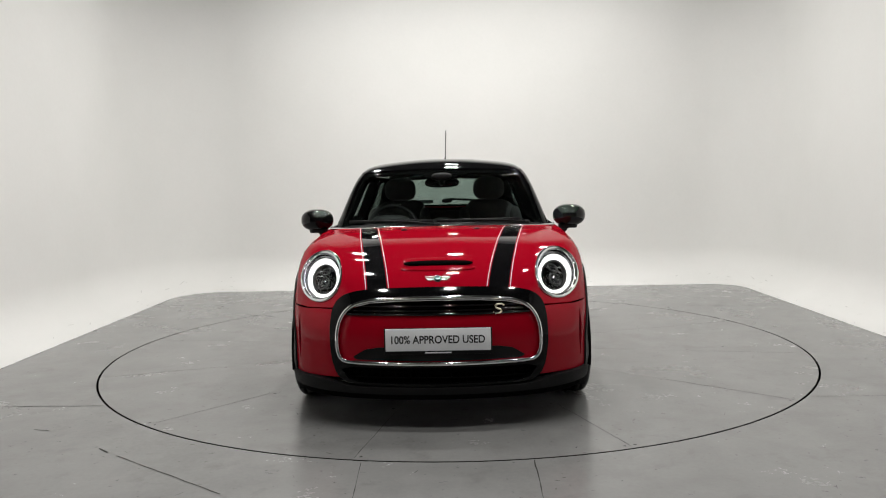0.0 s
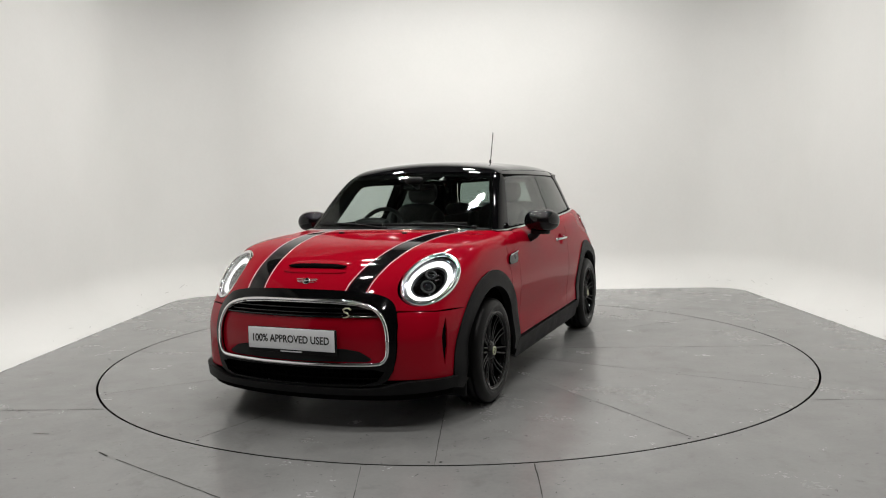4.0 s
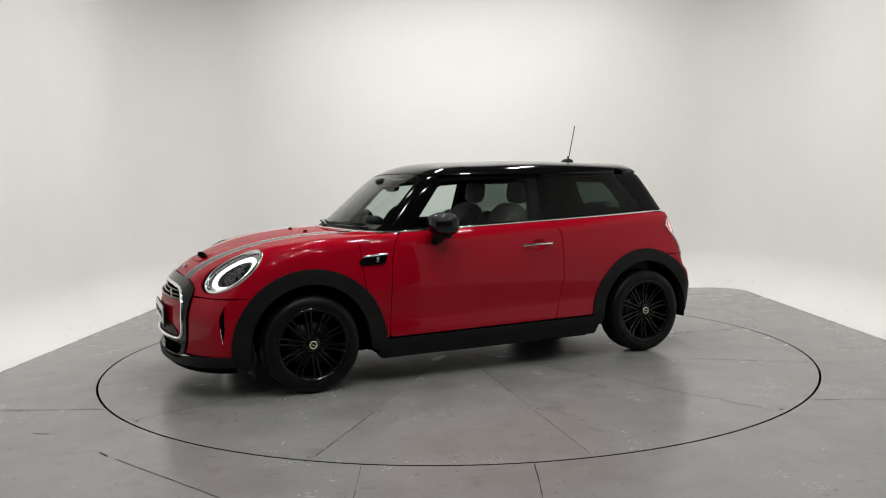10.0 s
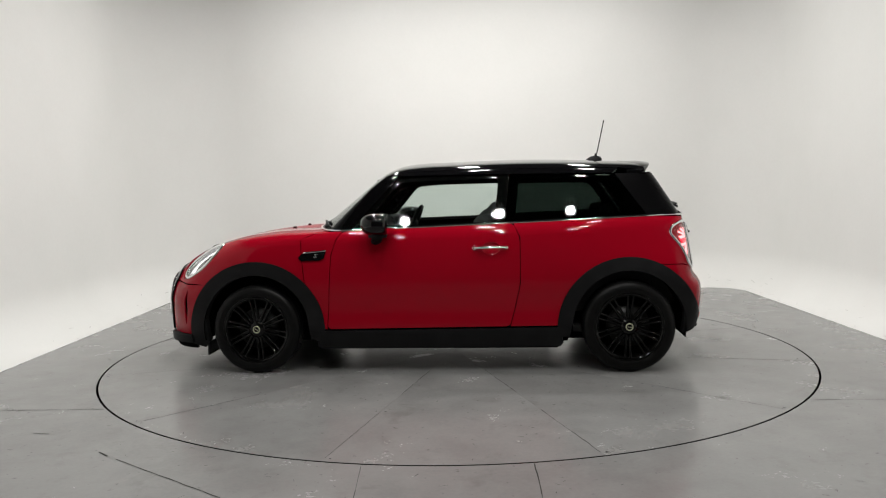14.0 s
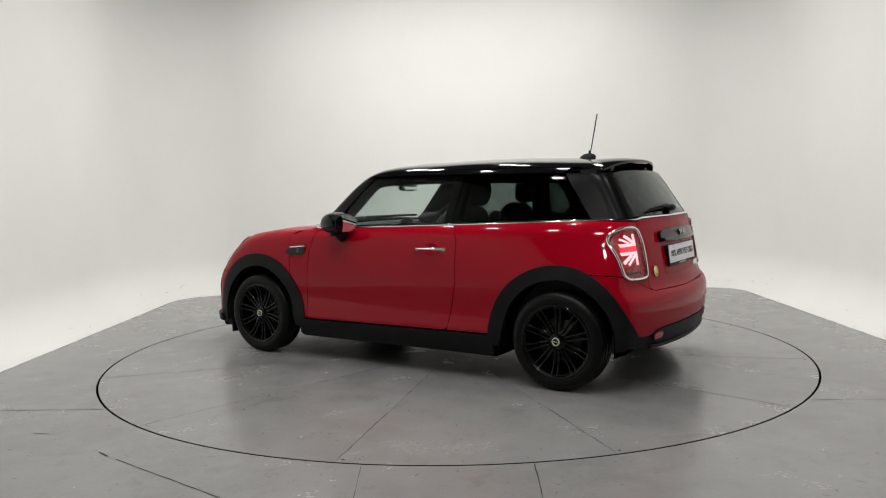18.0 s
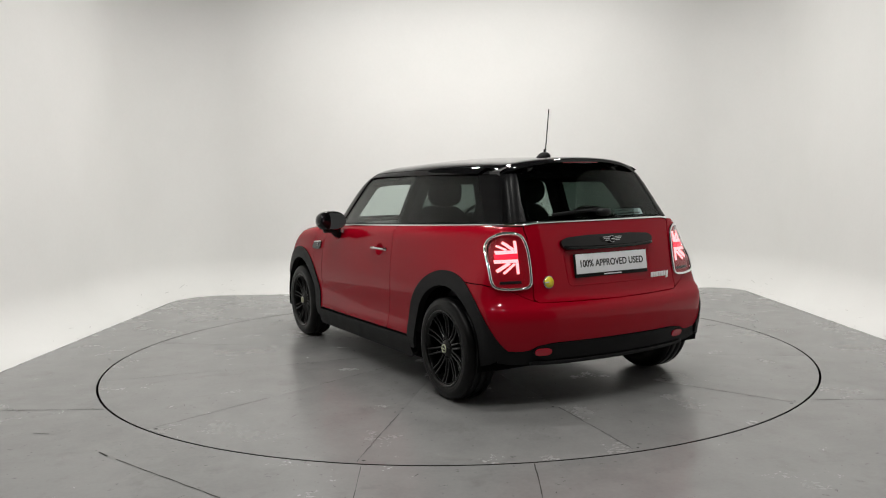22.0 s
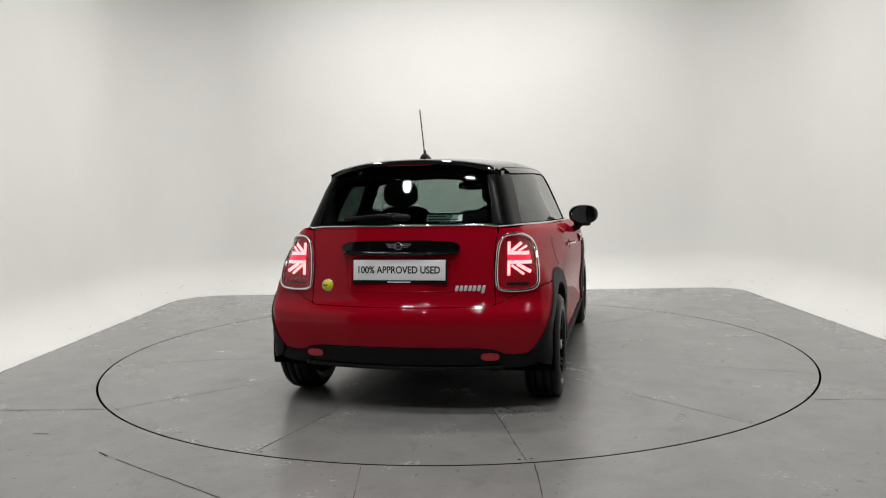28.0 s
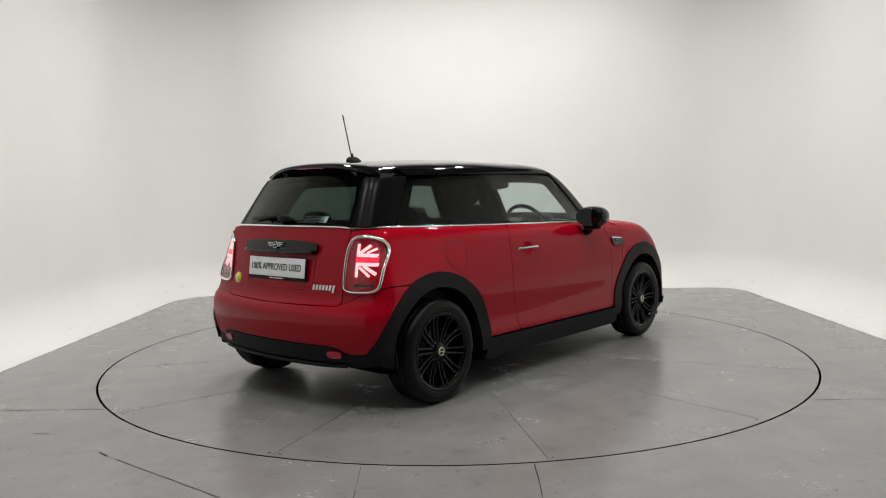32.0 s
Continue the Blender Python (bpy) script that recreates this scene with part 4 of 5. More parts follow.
for s in SIDES:
    ch = both(s)
    a = on(upper, SCREEN, [(s * 0.658, 0.952), (s * 0.648, 0.99), (s * 0.603, 1.15), (s * 0.551, 1.29), (s * 0.528, 1.319)])
    b = on(upper, ch, [(0.285, 1.318), (0.288, 1.300), (0.44, 1.135), (0.585, 0.972), (0.60, 0.956)])
    panel("front_pillar", upper, SPIN_A, np.concatenate([flat(SPIN_A, a), flat(SPIN_A, b)]), PILLAR_BLACK, CAR, (), 0.003, 0.03, 0.03, "gloss black windscreen pillar")
    door_glass = rounded([(0.578, 0.966), (0.282, 1.300), (0.05, 1.312), (-0.470, 1.314), (-0.438, 0.990)], 0.015)
    panel("side_window", upper, ch, door_glass, CLEAR, CAR, (), -0.004, 0.004, 0.04, "clear door window")
    inner_frame = rounded([(0.53, 0.983), (0.270, 1.280), (0.05, 1.292), (-0.405, 1.294), (-0.375, 1.005)], 0.03)
    panel("window_frame", upper, ch, rounded([(0.60, 0.958), (0.286, 1.308), (0.05, 1.318), (-0.475, 1.318), (-0.443, 0.984)], 0.01), DARK, CAR, [inner_frame], -0.016, 0.06, 0.04)
    quarter = rounded([(-0.446, 0.992), (-0.478, 1.314), (-1.19, 1.304), (-1.395, 1.022)], 0.012)
    panel("quarter_window", upper, ch, quarter, QUARTER, CAR, (), -0.004, 0.004, 0.04, "dark tinted rear side window")
    panel("quarter_frame", upper, ch, quarter, DARK, CAR, [rounded([(-0.515, 1.015), (-0.545, 1.296), (-1.13, 1.288), (-1.25, 1.12), (-1.24, 1.04)], 0.035)], -0.02, 0.07, 0.04)
    panel("roof_rail", upper, ch, [(0.285, 1.320), (-0.2, 1.321), (-1.18, 1.312), (-1.22, 1.345), (-0.5, 1.352), (0.0, 1.349), (0.22, 1.342)], BLACK_GLOSS, CAR, (), 0.0, 0.02, 0.03)
    SPIN_D = ("spin", -0.9, -1)
    a = on(upper, ch, [(-1.195, 1.306), (-1.400, 1.020)])
    b = on(upper, BACKLIGHT, [(s * 0.50, 1.035), (s * 0.485, 1.15), (s * 0.445, 1.305)])
    panel("rear_pillar", upper, SPIN_D, np.concatenate([flat(SPIN_D, a), flat(SPIN_D, b)]), SATIN_BLACK, CAR, (), 0.0, 0.02, 0.03, "satin black rear pillar")
backlight = sym([(0.0, 1.030), (0.40, 1.032), (0.496, 1.035), (0.481, 1.15), (0.441, 1.305), (0.30, 1.318), (0.0, 1.322)])
panel("rear_window", upper, BACKLIGHT, backlight, PRIVACY, CAR, (), -0.003, 0.004, 0.035, "dark tinted rear window")
panel("rear_window_border", upper, BACKLIGHT, backlight, DARK, CAR, [rounded(sym([(0.0, 1.045), (0.43, 1.048), (0.472, 1.062), (0.456, 1.17), (0.415, 1.28), (0.0, 1.298)]), 0.02)], -0.012, 0.004, 0.035)

# roof skin: closes on the screen, the rails and the spoiler
TOP = ("top", 1.1, 1)
front_edge = on(upper, SCREEN, [(0.528, 1.321), (0.40, 1.333), (0.20, 1.339), (0.0, 1.341)])
side_edge = on(upper, both(1), [(-1.40, 1.325), (-1.22, 1.346), (-0.5, 1.353), (0.0, 1.350), (0.22, 1.343), (0.28, 1.322)])
half = np.concatenate([flat(TOP, side_edge), flat(TOP, front_edge)])
other = half[::-1].copy()
other[:, 1] *= -1
panel("roof", upper, TOP, np.concatenate([half, other[1:]]), BLACK_GLOSS, CAR, (), 0.002, 0.02, 0.04, "gloss black roof")


def spoiler():
    bm = bmesh.new()
    rows = []
    ys = np.linspace(-0.515, 0.515, 31)
    for y in ys:
        e = abs(y) / 0.515
        drop = 0.16 * y * y + 0.038 * e**5
        x1 = -1.492 + 0.10 * e**2.6
        z0, z1 = float(ROOF(-1.28)) - drop + 0.004, float(ROOF(-1.53)) - drop + 0.012
        prof = [(-1.28, z0), (-1.40, z0 + (z1 - z0) * 0.42 + 0.004), (x1 + 0.01, z1), (x1, z1 - 0.006), (x1 + 0.004, z1 - 0.020), (x1 + 0.05, z1 - 0.034), (-1.415, z1 - 0.052), (-1.39, z1 - 0.085), (-1.28, z0 - 0.06)]
        rows.append([bm.verts.new((x, y, z)) for x, z in prof])
    for r, q in zip(rows, rows[1:]):
        for i in range(len(r)):
            j = (i + 1) % len(r)
            bm.faces.new((r[i], r[j], q[j], q[i]))
    bm.faces.new(rows[0])
    bm.faces.new(rows[-1][::-1])
    bmesh.ops.recalc_face_normals(bm, faces=bm.faces)
    ob = part("roof_spoiler", bm, BLACK_GLOSS, CAR, "gloss black roof spoiler")
    ob.data.set_sharp_from_angle(angle=radians(50))
    part("brake_light", boxed(-1.478, 0, float(ROOF(-1.53)) - 0.012, 0.012, 0.26, 0.010, None, 0.002), TAIL_RED, ob, "high dark red brake light")


spoiler()

# ---- tail ----
TG = [(0.0, 1.024), (0.30, 1.024), (0.47, 1.022), (0.525, 1.012), (0.530, 0.99), (0.520, 0.95), (0.512, 0.82), (0.516, 0.68), (0.522, 0.615), (0.50, 0.598), (0.0, 0.592)]
panel("tailgate", lower, REAR_END, sym(TG), RED, CAR, (), 0.0, 0.012, 0.03, "red tailgate")
LAMP_EDGE = eased([(0.600, 0.976), (0.645, 0.976), (0.685, 0.953), (0.705, 0.918), (0.722, 0.870), (0.735, 0.810), (0.742, 0.745), (0.740, 0.702), (0.715, 0.681), (0.660, 0.675),
                   (0.580, 0.674), (0.538, 0.684), (0.528, 0.715), (0.526, 0.800), (0.531, 0.890), (0.546, 0.948), (0.570, 0.970)])


def lamp_edge(k):
    """The tail lamp's outline, drawn in towards its middle."""
    return [(0.632 + (y - 0.632) * k, 0.826 + (z - 0.826) * k) for y, z in LAMP_EDGE]


LAMP_R = lamp_edge(1.0)
for s in SIDES:
    ch = both(s)

    def flip(pts):
        return [(s * y, z) for y, z in pts]
    a = on(lower, REAR_END, flip([(0.536, 1.008), (0.536, 0.99), (0.526, 0.95), (0.518, 0.82), (0.522, 0.68), (0.528, 0.608), (0.565, 0.624), (0.62, 0.652), (0.665, 0.674)]))
    b = on(lower, ch, [(-1.60, 0.708), (-1.565, 0.82), (-1.52, 0.93), (-1.46, 0.995), (-1.42, BELT(-1.42))])
    outline = np.concatenate([flat(REAR_SPIN, a), flat(REAR_SPIN, b)])
    hole = flat(REAR_SPIN, on(lower, REAR_END, flip(LAMP_R), 0.015, True))
    panel("rear_corner", lower, REAR_SPIN, outline, RED, CAR, [hole], 0.0, 0.012, 0.03)
    lamp = panel("tail_light", lower, REAR_END, flip(lamp_edge(0.975)), TAIL_FIELD, CAR, (), -0.012, 0.006, 0.025, "lit red tail light with a flag pattern")
    trim("chrome_bezel", lower, REAR_END, flip(LAMP_R), 0.0095, 0.012, CHROME, lamp, 0.003, True, "chrome bezel")

    def bar(p, q, wide, mat, name="light_bar"):
        (ay, az), (by, bz) = p, q
        d = math.hypot(by - ay, bz - az)
        ny, nz = -(bz - az) / d * wide / 2, (by - ay) / d * wide / 2
        panel(name, lower, REAR_END, flip([(ay + ny, az + nz), (by + ny, bz + nz), (by - ny, bz - nz), (ay - ny, az - nz)]), mat, lamp, (), -0.006, 0.005, 0.02)
    bar((0.585, 0.878), (0.698, 0.876), 0.018, TAIL_HOT)
    bar((0.585, 0.828), (0.712, 0.828), 0.018, TAIL_HOT)
    bar((0.592, 0.880), (0.592, 0.938), 0.015, TAIL_HOT)
    bar((0.592, 0.826), (0.592, 0.757), 0.015, TAIL_HOT)
    bar((0.605, 0.888), (0.658, 0.931), 0.016, TAIL_HOT)
    bar((0.643, 0.888), (0.685, 0.913), 0.011, TAIL_HOT)
    bar((0.634, 0.818), (0.708, 0.775), 0.018, TAIL_HOT)
    bar((0.606, 0.812), (0.672, 0.762), 0.013, TAIL_HOT)
    bar((0.585, 0.853), (0.705, 0.853), 0.026, TAIL_GLOW)
    bar((0.58, 0.712), (0.70, 0.712), 0.016, LAMP_INSIDE, "reverse_light")
    panel("lens", lower, REAR_END, flip(lamp_edge(0.95)), LENS, lamp, (), 0.004, 0.003, 0.03)
    # fog reflector
    panel("rear_reflector", lower, REAR_END, flip(oval(0.495, 0.331, 0.048, 0.020, 32, 3.0)), REFLECTOR, CAR, (), 0.011, 0.02, 0.02, "red rear reflector")

u_arch = {s: flat(REAR_SPIN, on(lower, both(s), [(-1.60, 0.702), (-1.47, 0.703)] + arc(*ARCH_R, 117, 171, 18))) for s in SIDES}
uL, uR = u_arch[1], u_arch[-1]
seamL = flat(REAR_SPIN, on(lower, REAR_END, [(0.665, 0.6705), (0.62, 0.6485), (0.565, 0.6205), (0.525, 0.604), (0.49, 0.594), (0.25, 0.590), (0.0, 0.589)]))
seamR = seamL[::-1].copy()
seamR[:, 0] *= -1
footL = flat(REAR_SPIN, on(lower, REAR_END, [(0.0, 0.379), (0.44, 0.377), (0.525, 0.366), (0.570, 0.344), (0.62, 0.339), (0.69, 0.346)]))
footR = footL[::-1].copy()
footR[:, 0] *= -1
# the left arch edge runs from its low end up, then over the tail and down the right one
outline = np.concatenate([footR, footL[1:], uL[::-1], seamL, seamR[1:], uR])
panel("rear_bumper", lower, REAR_SPIN, outline, RED, CAR, (), 0.0, 0.014, 0.03, "red rear bumper")
dif = sym([(0.0, 0.384), (0.44, 0.382), (0.53, 0.371), (0.574, 0.348), (0.62, 0.343), (0.69, 0.350), (0.735, 0.358), (0.742, 0.31), (0.735, 0.276), (0.66, 0.262), (0.50, 0.256), (0.0, 0.256)])
panel("rear_valance", lower, REAR_END, dif, BLACK_TRIM, CAR, (), -0.006, 0.03, 0.03, "black plastic lower edge of the rear bumper")
panel("diffuser", lower, REAR_END, rounded(sym([(0.0, 0.374), (0.45, 0.372), (0.530, 0.360), (0.560, 0.330), (0.50, 0.285), (0.0, 0.280)]), 0.02), BLACK_TRIM, CAR, (), 0.006, 0.02, 0.03, "black plastic rear diffuser")
trim("diffuser_edge", lower, REAR_END, [(-0.56, 0.268), (-0.4, 0.262), (0.0, 0.260), (0.4, 0.262), (0.56, 0.268)], 0.012, 0.010, BLACK_TRIM, CAR, 0.004, False)

# tailgate handle strip, badges, wiper
handle_strip = panel("tailgate_handle", lower, REAR_END, rounded([(-0.338, 0.917), (-0.300, 0.938), (-0.15, 0.947), (0.15, 0.947), (0.300, 0.938), (0.338, 0.917), (0.318, 0.872), (0.15, 0.868), (-0.15, 0.868), (-0.318, 0.872)], 0.03), BLACK_GLOSS, CAR, (), 0.024, 0.03, 0.03, "gloss black tailgate handle strip")
trim("handle_lip", lower, REAR_END, [(-0.315, 0.884), (-0.15, 0.876), (0.15, 0.876), (0.315, 0.884)], 0.010, 0.012, BLACK_GLOSS, handle_strip, 0.026, False)
trim("plate_recess", lower, REAR_END, rounded([(-0.315, 0.868), (0.315, 0.868), (0.30, 0.675), (-0.30, 0.675)], 0.03), 0.004, 0.002, RED, CAR, 0.0, True)


def emblem(m, scale, parent, name="emblem"):
    """A plain disc with two barred wings."""
    bm = lathe([(0, -0.004), (0.020, -0.004), (0.023, -0.002), (0.023, 0.004), (0, 0.004)], 28, "Y")
    part(name, bm_moved(bm, m @ Matrix.Scale(scale, 4)), SILVER, parent, "silver winged disc emblem")
    dark = lathe([(0, -0.0052), (0.019, -0.0052), (0.019, -0.003), (0, -0.003)], 24, "Y")
    part("emblem_field", bm_moved(dark, m @ Matrix.Scale(scale, 4)), BLACK_GLOSS, parent)
    for s in SIDES:
        for k, (w, z) in enumerate(((0.052, 0.013), (0.046, 0.003), (0.036, -0.007))):
            bar = boxed(s * (0.022 + w / 2), -0.002, z, w, 0.004, 0.0048, None, 0.001)
            part("emblem_wing", bm_moved(bar, m @ Matrix.Scale(scale, 4)), SILVER, parent, "", False)
    part("emblem_bar", bm_moved(boxed(0, -0.006, 0, 0.026, 0.002, 0.006), m @ Matrix.Scale(scale, 4)), SILVER, parent, "", False)


def bm_moved(bm, m):
    bmesh.ops.transform(bm, matrix=m, verts=bm.verts)
    return bm


p, n = shoot(lower, ("top", 0.5, 1), np.array([(1.885, 0.0)]))
emblem(Matrix.Translation(p[0] + n[0] * 0.004) @ FACE_F @ Matrix.Rotation(radians(-34), 4, "X"), 0.88, CAR)
p, n = shoot(lower, REAR_END, np.array([(0.0, 0.915)]))
emblem(Matrix.Translation(p[0] + n[0] * 0.036) @ FACE_R @ Matrix.Rotation(radians(-13), 4, "X"), 0.95, CAR)
p, n = shoot(lower, REAR_END, np.array([(0.425, 0.703)]))
tilt = FACE_R @ Matrix.Rotation(radians(-8), 4, "X")
badge = part("round_badge", lathe([(0, -0.004), (0.034, -0.004), (0.036, -0.002), (0.036, 0.003), (0, 0.003)], 32, "Y", Matrix.Translation(p[0]) @ tilt), SILVER, CAR, "silver-edged yellow round badge")
part("yellow_field", lathe([(0, -0.0055), (0.031, -0.0055), (0.031, -0.003), (0, -0.003)], 32, "Y", Matrix.Translation(p[0]) @ tilt), YELLOW, badge, "yellow face")
part("plug_mark", boxed(-0.016, -0.006, 0.0, 0.03, 0.002, 0.006, Matrix.Translation(p[0]) @ tilt), SILVER, badge, "", False)
# model lettering as plain silver bars
for i in range(7):
    y = -0.318 - 0.0235 * i
    q, m = shoot(lower, REAR_END, np.array([(y, 0.692 if i < 6 else 0.686)]))
    slant = Matrix.Identity(4)
    slant[0][2] = 0.22
    part("model_bar", boxed(0, -0.002, 0, 0.017, 0.004, 0.030 if i < 6 else 0.042, Matrix.Translation(q[0]) @ tilt @ slant, 0.003), BADGE_SILVER, CAR)

# ---- plates ----


def plate(m, name):
    holder = part(name, boxed(0, 0.004, -0.006, 0.535, 0.012, 0.132, m, 0.004), BLACK_TRIM, CAR, "number plate holder with a white slogan plate")
    part("plate", boxed(0, -0.005, 0.003, 0.520, 0.006, 0.111, m, 0.002), PLATE_WHITE, holder, "white slogan plate")
    ob = written("100% APPROVED USED", 0.05, m @ Matrix.Translation((0, -0.0085, 0.004)), INK, holder, bold=0.0009, width=0.462, tall=0.040)
    ob["label"] = "black slogan lettering"
    part("maker_bar", boxed(0, -0.003, -0.0625, 0.13, 0.003, 0.006, m), PLATE_WHITE, holder, "", False)


plate(Matrix.Translation((2.052, 0, 0.470)) @ FACE_F, "front_plate")
plate(Matrix.Translation((-1.752, 0, 0.789)) @ FACE_R @ Matrix.Rotation(radians(-7), 4, "X"), "rear_plate")

# ---- waist chrome, all the way round ----
belt_pts = []
side_x = np.linspace(0.70, -1.42, 50)
side = shoot(lower, both(1), np.array([(x, float(BELT(x)) + 0.002) for x in side_x]))[0]
nose = shoot(lower, ("top", 0.5, 1), dense(HOOD_REAR, 0.03, False)[1:])[0][::-1]
tail = shoot(lower, REAR_END, dense([(0.535, 1.018), (0.47, 1.026), (0.30, 1.028), (0.0, 1.028)], 0.03, False))[0]
half = np.concatenate([nose, side, tail])
loop = np.concatenate([half, mirrored(half[::-1])[1:-1]])
loop[:, 2] += 0.002
part("waist_trim", sweep(loop, 0.008, 0.007, True, 8), CHROME, CAR, "chrome waistline strip")
# dark seal that closes the step between the body and the glass
cowl = bmesh.new()
rows = []
glass_line = np.concatenate([
    shoot(upper, SCREEN, np.array([(min(0.655, max(0.0, y)), 0.960) for y in nose[:, 1]]))[0],
    shoot(upper, both(1), np.array([(min(x, 0.60), float(BELT(x)) + 0.012) for x in side_x]))[0],
    shoot(upper, BACKLIGHT, np.array([(min(0.50, y), 1.036) for y in tail[:, 1]]))[0]])
for a, b in zip(half, glass_line):
    inward = b + (b - a) * 0.15
    rows.append([cowl.verts.new(a), cowl.verts.new((inward[0], inward[1], inward[2])), cowl.verts.new((inward[0], inward[1], inward[2] - 0.06)), cowl.verts.new((a[0], a[1], a[2] - 0.03))])
for r, q in zip(rows, rows[1:]):
    for i in range(4):
        j = (i + 1) % 4
        cowl.faces.new((r[i], r[j], q[j], q[i]))
geom = cowl.verts[:] + cowl.edges[:] + cowl.faces[:]
twin = bmesh.ops.duplicate(cowl, geom=geom)
for v in twin["geom"]:
    if isinstance(v, bmesh.types.BMVert):
        v.co.y *= -1
bmesh.ops.recalc_face_normals(cowl, faces=cowl.faces)
part("window_seal", cowl, DARK, CAR, "black window seal", False)

# ---- wheels ----


def wheel():
    """A black multi-spoke alloy with its tyre; the outer face looks along +y."""
    tyre_half, rim_r = 0.100, 0.226
    prof = [(0.205, -0.085), (0.222, -0.098), (0.245, -0.101), (0.275, -0.098), (0.293, -0.086), (0.300, -0.076), (0.304, -0.060), (0.304, -0.052), (0.298, -0.050), (0.298, -0.044), (0.304, -0.042),
            (0.304, -0.004), (0.298, -0.002), (0.298, 0.004), (0.304, 0.006), (0.304, 0.042), (0.298, 0.044), (0.298, 0.050), (0.304, 0.052), (0.304, 0.060), (0.300, 0.076), (0.293, 0.086), (0.275, 0.098), (0.262, 0.0995), (0.258, 0.1012), (0.254, 0.0995), (0.245, 0.101), (0.232, 0.0985), (0.224, 0.092), (0.205, 0.085)]
    hub = new("wheel")
    part("tyre", lathe(prof, 72), RUBBER, hub, "black low-profile tyre")
    barrel = [(0.224, 0.090), (0.231, 0.093), (0.231, 0.098), (0.224, 0.100), (0.214, 0.096), (0.208, 0.086), (0.200, 0.060), (0.192, -0.02), (0.200, -0.08), (0.224, -0.09)]
    part("rim", lathe(barrel, 64), RIM_BLACK, hub, "gloss black alloy rim")
    part("rim_back", lathe([(0, 0.0), (0.195, -0.004), (0.195, -0.02), (0, -0.02)], 40), DARK, hub)
    part("brake_disc", lathe([(0.05, 0.022), (0.142, 0.022), (0.142, 0.010), (0.05, 0.010), (0.05, 0.022)], 40), BRAKE_STEEL, hub)
    part("hub", lathe([(0, 0.085), (0.030, 0.085), (0.042, 0.080), (0.062, 0.066), (0.068, 0.040), (0.05, 0.020), (0, 0.020)], 36), RIM_BLACK, hub)
    for i in range(10):
        a = math.tau * i / 10
        bm = bmesh.new()
        for k in (-1, 1):
            rows = []
            for r, y, w, t, lean in ((0.045, 0.070, 0.011, 0.020, 0.010), (0.10, 0.066, 0.0085, 0.020, 0.0135), (0.16, 0.072, 0.0075, 0.018, 0.0155), (0.206, 0.088, 0.0085, 0.018, 0.0185), (0.212, 0.090, 0.010, 0.018, 0.019)):
                c = k * lean
                rows.append([bm.verts.new((c + dx, y + dy, r)) for dx, dy in ((-w, -t), (-w * 0.95, -0.004), (-w * 0.5, 0.0), (w * 0.5, 0.0), (w * 0.95, -0.004), (w, -t))])
            for p, q in zip(rows, rows[1:]):
                for j in range(6):
                    bm.faces.new((p[j], p[(j + 1) % 6], q[(j + 1) % 6], q[j]))
        bmesh.ops.recalc_face_normals(bm, faces=bm.faces)
        bmesh.ops.transform(bm, matrix=Matrix.Rotation(a, 4, "Y"), verts=bm.verts)
        part("spoke", bm, RIM_BLACK, hub).data.set_sharp_from_angle(angle=radians(50))
    for i in range(5):
        a = math.tau * (i + 0.5) / 5
        part("wheel_bolt", lathe([(0, 0.076), (0.007, 0.076), (0.009, 0.060), (0, 0.060)], 10, "Y", Matrix.Translation((0.047 * math.sin(a), 0, 0.047 * math.cos(a)))), RIM_BLACK, hub)
    part("hub_cap", lathe([(0, 0.088), (0.018, 0.089), (0.020, 0.086), (0, 0.086)], 32), BLACK_GLOSS, hub)
    part("cap_ring", lathe([(0.018, 0.086), (0.019, 0.0915), (0.0245, 0.0915), (0.026, 0.086), (0.018, 0.086)], 36), CAP_YELLOW, hub, "pale yellow hub ring")
    part("cap_mark", sweep([(-0.010, 0.090, -0.009), (0.010, 0.090, 0.009)], 0.004, 0.002), CAP_YELLOW, hub)
    return hub


BRAKE_STEEL = material("brake_steel", (0.06, 0.06, 0.06), 0.4, 0.8)
CAP_YELLOW = material("pale_yellow_cap", (0.55, 0.56, 0.40), 0.35, 0.2)
first = wheel()
for i, (x, s) in enumerate(((WB, 1), (WB, -1), (-WB, 1), (-WB, -1))):
    m = Matrix.Translation((x, s * 0.743, 0.300)) @ Matrix.Scale(0.9868, 4) @ Matrix.Rotation(0 if s > 0 else math.pi, 4, "Z") @ Matrix.Rotation(radians(13 * i + 7), 4, "Y")
    w = first if i == 0 else copy_thing(first, m)
    w.parent = CAR
    w.matrix_basis = m
    w["label"] = "black multi-spoke alloy wheel with a low-profile tyre"
    # wheel well
    bm = bmesh.new()
    rows = []
    for k in range(25):
        a = radians(-12 + 204 * k / 24)
        rows.append([bm.verts.new((x + r * math.cos(a), y * s, 0.304 + r * math.sin(a))) for r, y in ((0.367, 0.825), (0.371, 0.72), (0.371, 0.48), (0.10, 0.47), (0.10, 0.46), (0.379, 0.46), (0.379, 0.72))])
    for p, q in zip(rows, rows[1:]):
        for j in range(6):
            bm.faces.new((p[j], p[j + 1], q[j + 1], q[j]))
    bmesh.ops.recalc_face_normals(bm, faces=bm.faces)
    part("wheel_well", bm, DARK, CAR, "", False)

